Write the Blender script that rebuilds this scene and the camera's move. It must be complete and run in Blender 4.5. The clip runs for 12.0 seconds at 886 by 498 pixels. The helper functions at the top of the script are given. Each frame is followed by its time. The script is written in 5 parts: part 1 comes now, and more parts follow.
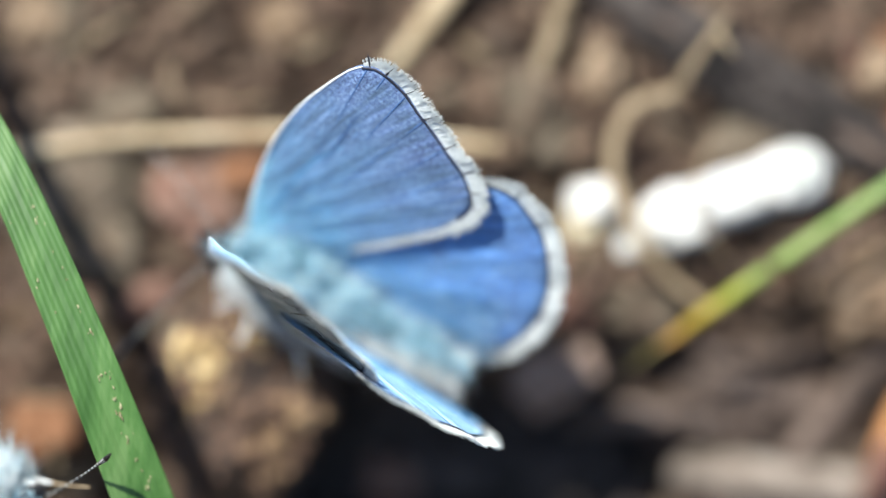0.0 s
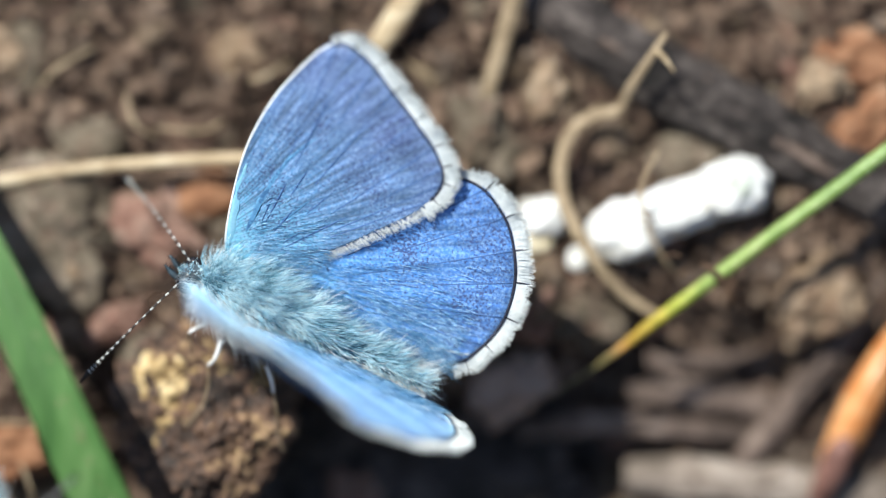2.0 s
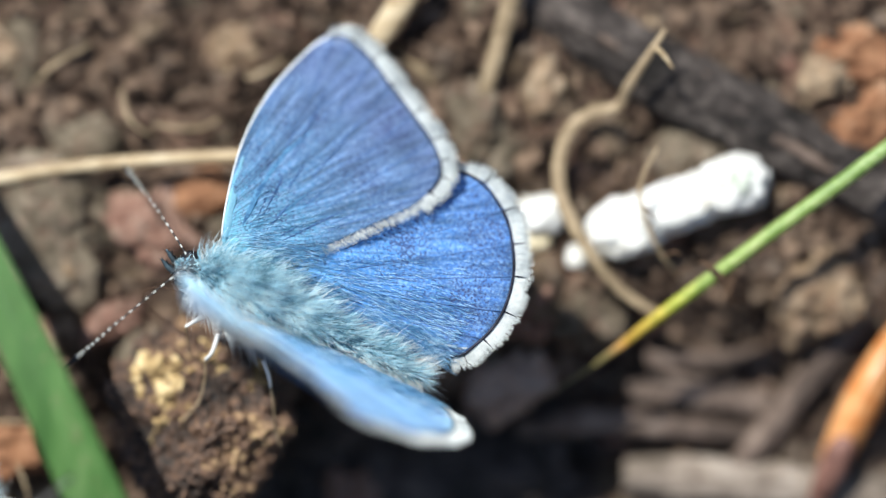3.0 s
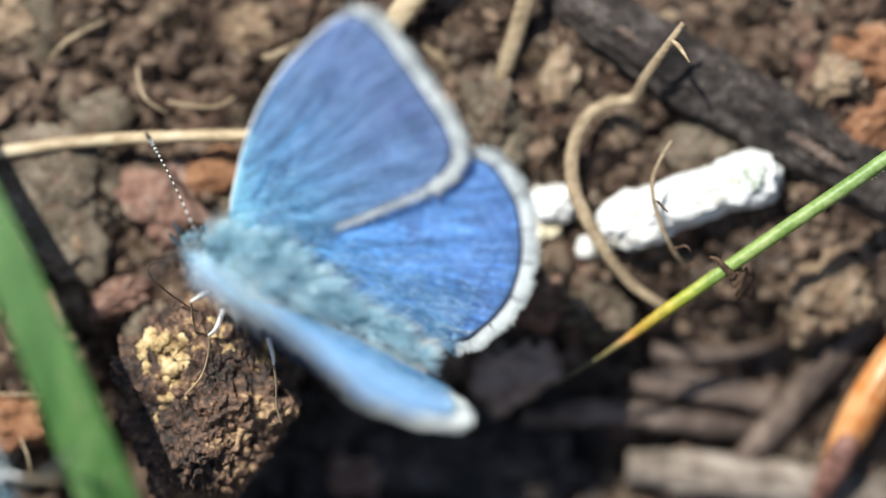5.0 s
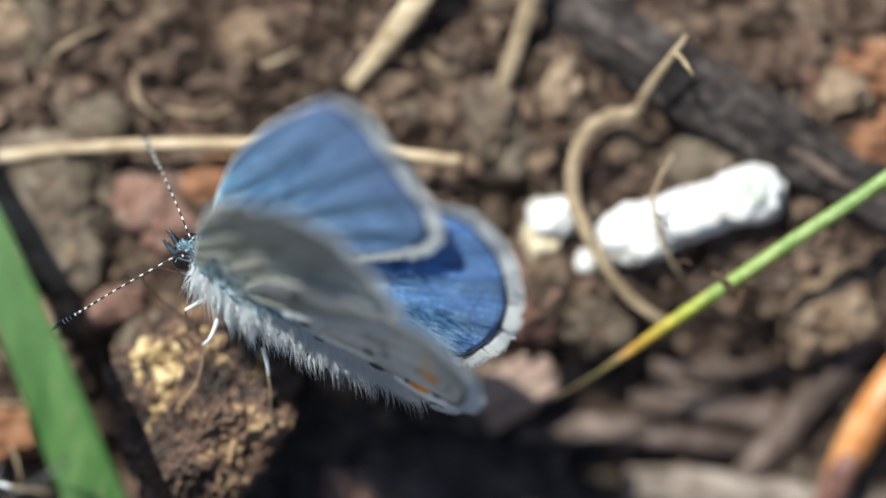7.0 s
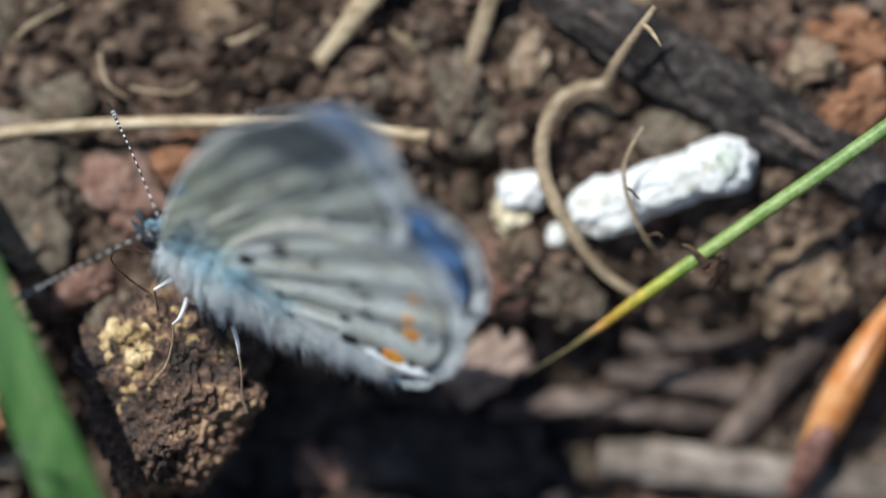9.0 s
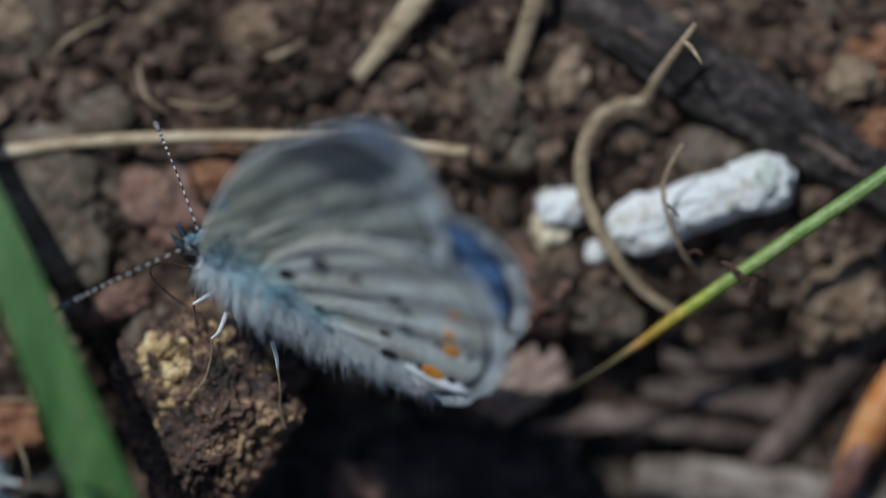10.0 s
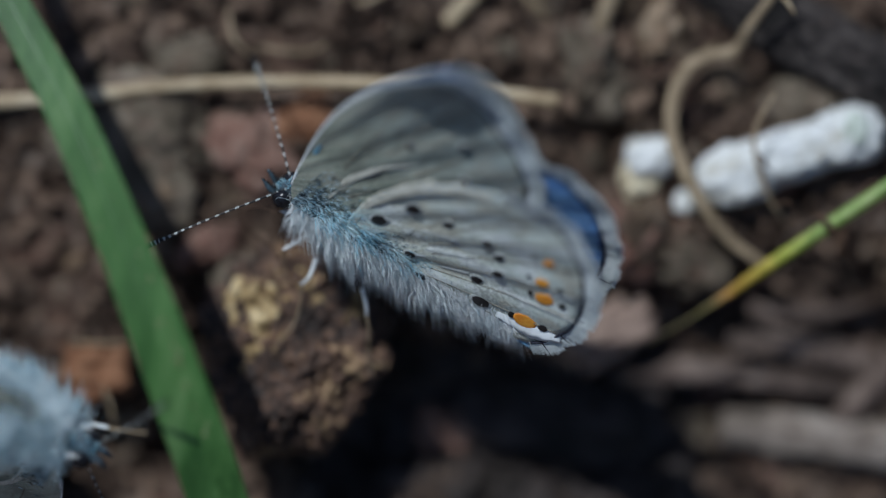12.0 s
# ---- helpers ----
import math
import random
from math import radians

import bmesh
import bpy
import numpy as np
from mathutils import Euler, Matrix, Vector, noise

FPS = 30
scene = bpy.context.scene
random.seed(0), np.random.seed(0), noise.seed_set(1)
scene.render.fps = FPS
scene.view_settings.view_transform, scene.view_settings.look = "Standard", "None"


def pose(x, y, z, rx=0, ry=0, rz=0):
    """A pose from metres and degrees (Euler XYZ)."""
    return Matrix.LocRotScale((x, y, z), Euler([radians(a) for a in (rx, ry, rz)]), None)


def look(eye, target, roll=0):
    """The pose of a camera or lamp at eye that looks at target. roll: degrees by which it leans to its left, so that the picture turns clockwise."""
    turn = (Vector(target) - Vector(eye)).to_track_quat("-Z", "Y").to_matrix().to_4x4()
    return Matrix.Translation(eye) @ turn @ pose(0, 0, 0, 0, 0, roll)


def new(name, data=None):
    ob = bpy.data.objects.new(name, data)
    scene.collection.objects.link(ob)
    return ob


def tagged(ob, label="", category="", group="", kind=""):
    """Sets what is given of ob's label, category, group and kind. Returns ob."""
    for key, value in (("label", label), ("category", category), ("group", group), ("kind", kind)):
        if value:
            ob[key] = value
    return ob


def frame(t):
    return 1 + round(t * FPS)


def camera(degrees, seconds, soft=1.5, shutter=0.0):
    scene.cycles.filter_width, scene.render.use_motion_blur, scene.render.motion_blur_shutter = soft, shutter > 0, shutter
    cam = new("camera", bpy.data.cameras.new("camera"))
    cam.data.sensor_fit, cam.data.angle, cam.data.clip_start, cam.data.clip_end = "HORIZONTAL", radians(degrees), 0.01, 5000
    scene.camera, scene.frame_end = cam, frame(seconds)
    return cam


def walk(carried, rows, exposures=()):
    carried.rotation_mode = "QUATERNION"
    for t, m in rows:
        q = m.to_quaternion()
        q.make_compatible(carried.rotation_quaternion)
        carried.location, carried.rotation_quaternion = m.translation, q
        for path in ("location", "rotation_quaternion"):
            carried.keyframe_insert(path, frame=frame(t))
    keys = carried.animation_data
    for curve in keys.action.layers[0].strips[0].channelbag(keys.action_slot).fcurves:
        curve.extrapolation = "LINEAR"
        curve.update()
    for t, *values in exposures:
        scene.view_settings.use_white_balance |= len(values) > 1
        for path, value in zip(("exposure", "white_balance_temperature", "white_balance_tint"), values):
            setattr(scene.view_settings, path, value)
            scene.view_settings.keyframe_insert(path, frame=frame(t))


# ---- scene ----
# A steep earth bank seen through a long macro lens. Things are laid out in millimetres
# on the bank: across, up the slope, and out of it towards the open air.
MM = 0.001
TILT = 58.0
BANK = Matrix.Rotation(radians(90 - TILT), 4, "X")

cam = camera(12.5, 12.0, soft=1.2)
PATH = [
    (0, (-0.00180, -0.12001, 0.19206), (-0.00200, 0.00317, -0.00336), -0.18),
    (0.5, (-0.00086, -0.12187, 0.19503), (-0.00093, 0.00212, 0.00013), -0.98),
    (1, (0.00143, -0.12394, 0.19834), (0.00164, -0.00017, 0.00330), -1.39),
    (1.5, (0.00041, -0.12374, 0.19803), (0.00054, 0.00097, 0.00359), -1.76),
    (2, (0.00059, -0.12390, 0.19828), (0.00071, 0.00007, 0.00336), -1.64),
    (2.5, (0.00055, -0.12326, 0.19725), (0.00067, 0.00080, 0.00239), -1.62),
    (2.7, (0.00073, -0.12312, 0.19704), (0.00087, 0.00074, 0.00205), -1.69),
    (4.5, (0.00024, -0.12382, 0.19816), (0.00030, 0.00021, 0.00329), -0.87),
    (5, (0.00021, -0.12307, 0.19695), (0.00023, 0.00015, 0.00156), 0.12),
    (5.5, (-0.00000, -0.12241, 0.19590), (-0.00000, 0.00000, -0.00000), -0.00),
    (6, (0.00169, -0.12244, 0.19594), (0.00187, 0.00143, 0.00096), 0.66),
    (6.5, (0.00045, -0.12185, 0.19501), (0.00048, 0.00227, 0.00019), 0.83),
    (8.5, (0.00012, -0.12120, 0.19396), (0.00013, 0.00094, -0.00211), -0.09),
    (8.7, (-0.00029, -0.12080, 0.19331), (-0.00033, 0.00141, -0.00271), -0.32),
    (9, (0.00188, -0.12082, 0.19336), (0.00209, 0.00184, -0.00239), 0.09),
    (9.5, (0.00049, -0.12056, 0.19293), (0.00055, 0.00305, -0.00221), 0.23),
    (10, (-0.00014, -0.12068, 0.19312), (-0.00016, 0.00275, -0.00214), 0.34),
    (10.5, (-0.00092, -0.12003, 0.19209), (-0.00103, 0.00276, -0.00357), 0.78),
    (11, (-0.00202, -0.11930, 0.19093), (-0.00224, 0.00241, -0.00541), 0.58),
    (11.5, (-0.00131, -0.11988, 0.19184), (-0.00145, 0.00222, -0.00425), 0.54),
    (12, (-0.00474, -0.12031, 0.19253), (-0.00525, 0.00054, -0.00434), 0.78),
]
walk(cam, [(t, look(eye, target, roll)) for t, eye, target, roll in PATH],
     exposures=((0, 0.85, 6170, 5), (1.0, 0.7, 6120, 5), (5.5, 0.56, 6220, 5), (6.7, 0.56, 6120, 5), (8.5, 0.5, 5970, 5), (9.0, 0.16, 5820, 5), (9.5, -0.22, 5620, 5), (10, -0.68, 5520, 5), (11, -0.66, 5420, 5), (12, -0.7, 5400, 5)))
cam.data.dof.use_dof = True
cam.data.dof.aperture_fstop = 7.5
cam.data.dof.aperture_blades = 0


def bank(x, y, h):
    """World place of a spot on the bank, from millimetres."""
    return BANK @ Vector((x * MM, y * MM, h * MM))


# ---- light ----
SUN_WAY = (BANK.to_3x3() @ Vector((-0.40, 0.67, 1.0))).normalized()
world = bpy.data.worlds.new("sky")
scene.world = world
world.use_nodes = True
wn = world.node_tree.nodes
sky = wn.new("ShaderNodeTexSky")
sky.sky_type = "NISHITA"
sky.sun_disc = False
sky.sun_elevation = math.asin(SUN_WAY.z)
sky.sun_rotation = math.atan2(SUN_WAY.x, SUN_WAY.y)
world.node_tree.links.new(sky.outputs[0], wn["Background"].inputs[0])
wn["Background"].inputs[1].default_value = 0.078
sun = new("sun", bpy.data.lights.new("sun", "SUN"))
sun.data.energy = 5.0
sun.data.angle = radians(0.53)
sun.data.color = (1.0, 0.95, 0.87)
sun.matrix_world = look(SUN_WAY, (0, 0, 0))


# ---- materials ----
def mat(name, ramp, scale=1000.0, rough=0.8, bump=0.3, fine=6.0, spec=0.3, sheen=0.0, stretch=(1, 1, 1), island=0.0,
        vary=0.0, metal=0.0, detail=8.0, trans=0.0, bump_mm=0.12):
    """Noise at two sizes drives colour and relief. scale: features per metre."""
    m = bpy.data.materials.new(name)
    m.use_nodes = True
    nt = m.node_tree
    n, ln = nt.nodes, nt.links.new
    p = n["Principled BSDF"]
    tc = n.new("ShaderNodeTexCoord")
    mp = n.new("ShaderNodeMapping")
    mp.inputs["Scale"].default_value = stretch
    ln(tc.outputs["Object"], mp.inputs["Vector"])
    a = n.new("ShaderNodeTexNoise")
    a.inputs["Scale"].default_value, a.inputs["Detail"].default_value = scale, detail
    a.inputs["Roughness"].default_value = 0.65
    b = n.new("ShaderNodeTexNoise")
    b.inputs["Scale"].default_value, b.inputs["Detail"].default_value = scale * fine, 4
    for x in (a, b):
        ln(mp.outputs[0], x.inputs["Vector"])
    mix = n.new("ShaderNodeMath")
    mix.operation = "MULTIPLY_ADD"
    ln(b.outputs[0], mix.inputs[0])
    mix.inputs[1].default_value = 0.35
    ln(a.outputs[0], mix.inputs[2])
    sub = n.new("ShaderNodeMath")
    sub.operation = "SUBTRACT"
    sub.inputs[1].default_value = 0.175
    ln(mix.outputs[0], sub.inputs[0])
    fac = sub
    if island or vary:
        g = n.new("ShaderNodeNewGeometry" if island else "ShaderNodeObjectInfo")
        ad = n.new("ShaderNodeMath")
        ad.operation = "MULTIPLY_ADD"
        ln(g.outputs["Random Per Island" if island else "Random"], ad.inputs[0])
        ad.inputs[1].default_value = island or vary
        ln(sub.outputs[0], ad.inputs[2])
        sh = n.new("ShaderNodeMath")
        sh.operation = "SUBTRACT"
        sh.inputs[1].default_value = (island or vary) / 2
        ln(ad.outputs[0], sh.inputs[0])
        fac = sh
    cr = n.new("ShaderNodeValToRGB")
    e = cr.color_ramp.elements
    while len(e) < len(ramp):
        e.new(0.5)
    for k, (pos, col) in enumerate(ramp):
        e[k].position, e[k].color = 0.5 + (pos - 0.5) * 0.62, (*col, 1)
    ln(fac.outputs[0], cr.inputs[0])
    ln(cr.outputs[0], p.inputs["Base Color"])
    p.inputs["Roughness"].default_value = rough
    p.inputs["Specular IOR Level"].default_value = spec
    p.inputs["Metallic"].default_value = metal
    p.inputs["Sheen Weight"].default_value = sheen
    if trans:
        tr = n.new("ShaderNodeBsdfTranslucent")
        ln(cr.outputs[0], tr.inputs["Color"])
        ms = n.new("ShaderNodeMixShader")
        ms.inputs[0].default_value = trans
        ln(p.outputs[0], ms.inputs[1])
        ln(tr.outputs[0], ms.inputs[2])
        ln(ms.outputs[0], n["Material Output"].inputs["Surface"])
    if bump:
        bp = n.new("ShaderNodeBump")
        bp.inputs["Strength"].default_value = bump
        bp.inputs["Distance"].default_value = bump_mm * MM
        ln(mix.outputs[0], bp.inputs["Height"])
        ln(bp.outputs[0], p.inputs["Normal"])
    return m


def mottled(m, tints, scale, share):
    """Stains of other earths in a ground material, in patches of two sizes."""
    n, ln = m.node_tree.nodes, m.node_tree.links.new
    p = n["Principled BSDF"]
    tc = n.new("ShaderNodeTexCoord")
    for k, col in enumerate(tints):
        no, mr, mx, sh = (n.new("ShaderNode" + q) for q in ("TexNoise", "MapRange", "MixRGB", "Mapping"))
        sh.inputs["Location"].default_value = (0.37 * k, 0.11 * k, 0.53 * k)
        ln(tc.outputs["Object"], sh.inputs["Vector"])
        ln(sh.outputs[0], no.inputs["Vector"])
        no.inputs["Scale"].default_value, no.inputs["Detail"].default_value = scale * (1, 2.6, 1.6, 4.5)[k % 4], 5
        no.inputs["Roughness"].default_value = 0.7
        mr.inputs["From Min"].default_value, mr.inputs["From Max"].default_value = 0.52, 0.66
        mr.inputs["To Max"].default_value = share
        ln(no.outputs[0], mr.inputs["Value"])
        ln(mr.outputs[0], mx.inputs[0])
        ln(p.inputs["Base Color"].links[0].from_socket, mx.inputs[1])
        mx.inputs[2].default_value = (*col, 1)
        ln(mx.outputs[0], p.inputs["Base Color"])


SOIL = mat("soil", [(0.25, (0.0138, 0.0092, 0.0068)), (0.5, (0.0536, 0.0341, 0.0244)), (0.75, (0.1376, 0.092, 0.0657))], 260, 0.95, 0.9, 7, 0.15, bump_mm=0.5)
CRUMB = mat("crumb", [(0.2, (0.0143, 0.0095, 0.0072)), (0.5, (0.0641, 0.0415, 0.0298)), (0.8, (0.1781, 0.1225, 0.0874))], 500, 0.95, 0.8, 6, 0.15, island=0.45, bump_mm=0.2)
mottled(SOIL, [(0.150, 0.080, 0.058), (0.200, 0.158, 0.128), (0.030, 0.020, 0.016), (0.270, 0.200, 0.150)], 190, 0.75)
CLOD = mat("clod_earth", [(0.28, (0.0114, 0.0072, 0.0051)), (0.46, (0.0665, 0.0378, 0.0255)), (0.62, (0.1615, 0.09, 0.0544)), (0.8, (0.437, 0.297, 0.153))], 300, 0.6, 1.0, 8, 0.45, bump_mm=0.5)
LICHEN = mat("ochre_crust", [(0.3, (0.18, 0.115, 0.055)), (0.52, (0.45, 0.32, 0.155)), (0.75, (0.67, 0.53, 0.31))], 900, 0.9, 0.8, 5, 0.2)
CHALK = mat("chalk", [(0.25, (0.44, 0.4002, 0.3268)), (0.42, (0.6512, 0.6438, 0.6192)), (0.8, (0.7568, 0.7482, 0.7396))], 350, 0.85, 0.2, 6, 0.3)
CHALK_TAN = mat("chalk_tan", [(0.3, (0.45, 0.36, 0.22)), (0.6, (0.70, 0.62, 0.45))], 700, 0.9, 0.5)
PIT = mat("pit_grey_green", [(0.3, (0.30, 0.33, 0.26)), (0.6, (0.58, 0.61, 0.54))], 900, 0.9, 0.5)
EARTH = mat("hard_earth", [(0.25, (0.0254, 0.0165, 0.0107)), (0.5, (0.0639, 0.0441, 0.0282)), (0.75, (0.1438, 0.1038, 0.0688))], 380, 0.95, 0.9, 6, 0.15, vary=0.35, bump_mm=0.35)
STRAW = mat("straw", [(0.3, (0.2614, 0.1848, 0.0995)), (0.5, (0.4356, 0.3326, 0.2055)), (0.75, (0.5544, 0.4509, 0.305))], 900, 0.6, 0.4, 5, 0.4, stretch=(0.4, 1, 1))
STRAW_GREY = mat("straw_grey", [(0.3, (0.1872, 0.1368, 0.0806)), (0.55, (0.3276, 0.2448, 0.155)), (0.8, (0.429, 0.3384, 0.2232))], 700, 0.7, 0.5)
mottled(EARTH, [(0.150, 0.080, 0.058), (0.200, 0.158, 0.128), (0.030, 0.020, 0.016), (0.270, 0.200, 0.150)], 330, 0.6)
# near-black: paints the hollow's shade, also some bark strips on the branch
SHADE_BARK = mat("shade_and_dark_bark", [(0.3, (0.022, 0.018, 0.015)), (0.6, (0.055, 0.043, 0.039)), (0.85, (0.14, 0.112, 0.097))], 300, 0.8, 0.8, 6, 0.2, bump_mm=0.3)
CHAR = mat("dark_bark", [(0.3, (0.0094, 0.0077, 0.007)), (0.52, (0.0374, 0.0301, 0.0273)), (0.75, (0.1166, 0.0966, 0.0861))], 330, 0.85, 1.0, 7, 0.25, bump_mm=0.4)
BARK = mat("brown_bark", [(0.3, (0.045, 0.032, 0.026)), (0.55, (0.115, 0.082, 0.066)), (0.8, (0.22, 0.165, 0.135))], 380, 0.85, 0.8, 7, 0.25, bump_mm=0.3)
PALE_WOOD = mat("weathered_wood", [(0.3, (0.095, 0.075, 0.059)), (0.55, (0.207, 0.165, 0.134)), (0.8, (0.321, 0.272, 0.230))], 320, 0.85, 0.6, 7, 0.25, bump_mm=0.25)
STONE_TAN = mat("tan_stone", [(0.3, (0.1584, 0.106, 0.0652)), (0.55, (0.2786, 0.2005, 0.1297)), (0.8, (0.3672, 0.2952, 0.2165))], 300, 0.9, 0.6, 7, 0.2, vary=0.2, bump_mm=0.25)
STONE_GREY = mat("grey_stone", [(0.3, (0.0531, 0.0414, 0.0278)), (0.55, (0.1152, 0.0921, 0.0653)), (0.8, (0.1923, 0.1571, 0.1149))], 320, 0.9, 0.7, 7, 0.2, vary=0.25, bump_mm=0.3)
STONE_RED = mat("red_stone", [(0.3, (0.101, 0.051, 0.038)), (0.55, (0.212, 0.119, 0.089)), (0.8, (0.313, 0.212, 0.169))], 330, 0.9, 0.7, 7, 0.2, vary=0.2, bump_mm=0.3)
for rock in (STONE_GREY, STONE_RED, STONE_TAN):
    mottled(rock, [(0.20, 0.155, 0.125), (0.16, 0.080, 0.058), (0.05, 0.036, 0.028), (0.28, 0.225, 0.175)], 420, 0.5)
STONE_PINK = mat("pink_stone", [(0.3, (0.1872, 0.1258, 0.098)), (0.55, (0.312, 0.222, 0.175)), (0.8, (0.4212, 0.3182, 0.259))], 300, 0.9, 0.6, 7, 0.2, bump_mm=0.25)
STONE_ORANGE = mat("orange_stone", [(0.3, (0.1346, 0.0607, 0.0321)), (0.55, (0.2468, 0.1214, 0.0642)), (0.8, (0.3216, 0.1999, 0.1283))], 330, 0.9, 0.7, 7, 0.2, bump_mm=0.3)
HUSK = mat("orange_husk", [(0.3, (0.38, 0.11, 0.03)), (0.5, (0.58, 0.21, 0.055)), (0.75, (0.70, 0.36, 0.15))], 260, 0.35, 0.3, 6, 0.5, trans=0.2)
STUB = mat("husk_stub", [(0.3, (0.09, 0.04, 0.03)), (0.6, (0.22, 0.11, 0.085))], 500, 0.6, 0.5)
BURR = mat("dry_leaf", [(0.3, (0.045, 0.025, 0.015)), (0.6, (0.12, 0.07, 0.04))], 700, 0.8, 0.6)
GRASS = mat("grass_blade", [(0.3, (0.0462, 0.1176, 0.0235)), (0.55, (0.0798, 0.1806, 0.042)), (0.8, (0.1428, 0.252, 0.0798))], 500, 0.45, 0.4, 5, 0.5, stretch=(1, 0.12, 1), trans=0.25)
GRASS_SPECK = mat("grass_scar", [(0.3, (0.16, 0.12, 0.06)), (0.6, (0.36, 0.34, 0.20))], 1500, 0.8, 0.3)
STEM = mat("grass_stem", [(0.3, (0.16, 0.25, 0.05)), (0.55, (0.26, 0.36, 0.09)), (0.8, (0.40, 0.46, 0.18))], 700, 0.45, 0.3, 5, 0.5, trans=0.2)


def wither(m, stops):
    """Lets the pigment of a stem change along its length; stops: millimetres from its foot and colour."""
    n, ln = m.node_tree.nodes, m.node_tree.links.new
    tc, sp, mr, cr, mx = (n.new("ShaderNode" + k) for k in ("TexCoord", "SeparateXYZ", "MapRange", "ValToRGB", "MixRGB"))
    ln(tc.outputs["Object"], sp.inputs[0])
    mr.inputs["From Min"].default_value, mr.inputs["From Max"].default_value = 0, 20 * MM
    ln(sp.outputs["X"], mr.inputs["Value"])
    ln(mr.outputs[0], cr.inputs[0])
    e = cr.color_ramp.elements
    while len(e) < len(stops):
        e.new(0.5)
    for k, (at, col) in enumerate(stops):
        e[k].position, e[k].color = at / 20, (*col, 1)
    mx.blend_type = "MULTIPLY"
    mx.inputs[0].default_value = 1.0
    old = n["Principled BSDF"].inputs["Base Color"].links[0].from_socket
    ln(old, mx.inputs[1])
    ln(cr.outputs[0], mx.inputs[2])
    ln(mx.outputs[0], n["Principled BSDF"].inputs["Base Color"])


wither(STEM, [(0.5, (0.75, 0.42, 1.1)), (4.4, (1.0, 0.55, 0.9)), (5.6, (2.1, 0.85, 0.55)), (7.0, (2.0, 1.05, 0.5)), (8.4, (1.5, 1.15, 0.5)), (10.5, (1.0, 1.0, 0.9)), (20, (0.95, 1.0, 1.2))])


def wing_mat(name, near, mid, far, speck, reach, sheen, rough, dark, tint=(0.62, 0.82, 1.0), low=0.5, mottle=None, grime=(0.03, 0.035, 0.12)):
    """Scaled wing membrane: pigment changes from the root outwards, with grain along the rays."""
    m = bpy.data.materials.new(name)
    m.use_nodes = True
    nt = m.node_tree
    n, ln = nt.nodes, nt.links.new
    p = n["Principled BSDF"]
    tc = n.new("ShaderNodeTexCoord")
    le = n.new("ShaderNodeVectorMath")
    le.operation = "LENGTH"
    ln(tc.outputs["Object"], le.inputs[0])
    big = n.new("ShaderNodeTexNoise")
    big.inputs["Scale"].default_value = 350
    big.inputs["Detail"].default_value = 6
    ln(tc.outputs["Object"], big.inputs["Vector"])
    div = n.new("ShaderNodeMath")
    div.operation = "MULTIPLY_ADD"
    div.inputs[1].default_value = 1 / (reach * MM)
    ln(le.outputs["Value"], div.inputs[0])
    off = n.new("ShaderNodeMath")
    off.operation = "MULTIPLY_ADD"
    off.inputs[1].default_value, off.inputs[2].default_value = 0.5, -0.25
    ln(big.outputs[0], off.inputs[0])
    ln(off.outputs[0], div.inputs[2])
    cr = n.new("ShaderNodeValToRGB")
    e = cr.color_ramp.elements
    e.new(0.5)
    for k, (pos, col) in enumerate(((0.05, near), (0.42, mid), (0.95, far))):
        e[k].position, e[k].color = pos, (*col, 1)
    ln(div.outputs[0], cr.inputs[0])
    grain = n.new("ShaderNodeTexNoise")
    grain.inputs["Scale"].default_value, grain.inputs["Detail"].default_value = 5200, 3
    ln(tc.outputs["Object"], grain.inputs["Vector"])
    gr = n.new("ShaderNodeMapRange")
    gr.inputs["From Min"].default_value, gr.inputs["From Max"].default_value = 0.42, 0.75
    gr.inputs["To Max"].default_value = 0.75
    ln(grain.outputs[0], gr.inputs["Value"])
    mx = n.new("ShaderNodeMixRGB")
    mx.inputs[2].default_value = (*speck, 1)
    ln(gr.outputs[0], mx.inputs[0])
    ln(cr.outputs[0], mx.inputs[1])
    dust = n.new("ShaderNodeTexNoise")
    dust.inputs["Scale"].default_value, dust.inputs["Detail"].default_value = 6500, 3
    ln(tc.outputs["Object"], dust.inputs["Vector"])
    patch = n.new("ShaderNodeTexNoise")
    patch.inputs["Scale"].default_value, patch.inputs["Detail"].default_value = 260, 3
    ln(tc.outputs["Object"], patch.inputs["Vector"])
    both = n.new("ShaderNodeMath")
    both.operation = "MULTIPLY_ADD"
    both.inputs[1].default_value = 0.6
    ln(patch.outputs[0], both.inputs[0])
    ln(dust.outputs[0], both.inputs[2])
    dr = n.new("ShaderNodeMapRange")
    dr.inputs["From Min"].default_value, dr.inputs["From Max"].default_value = 0.81, 0.98
    dr.inputs["To Max"].default_value = dark
    ln(both.outputs[0], dr.inputs["Value"])
    # rays: fine streaks that fan out from the root
    sp = n.new("ShaderNodeSeparateXYZ")
    ln(tc.outputs["Object"], sp.inputs[0])
    ay = n.new("ShaderNodeMath")
    ay.operation = "ABSOLUTE"
    ln(sp.outputs["Y"], ay.inputs[0])
    ox = n.new("ShaderNodeMath")
    ox.operation = "ADD"
    ox.inputs[1].default_value = 3 * MM
    ln(sp.outputs["X"], ox.inputs[0])
    an = n.new("ShaderNodeMath")
    an.operation = "ARCTAN2"
    ln(ay.outputs[0], an.inputs[0])
    ln(ox.outputs[0], an.inputs[1])
    cx = n.new("ShaderNodeCombineXYZ")
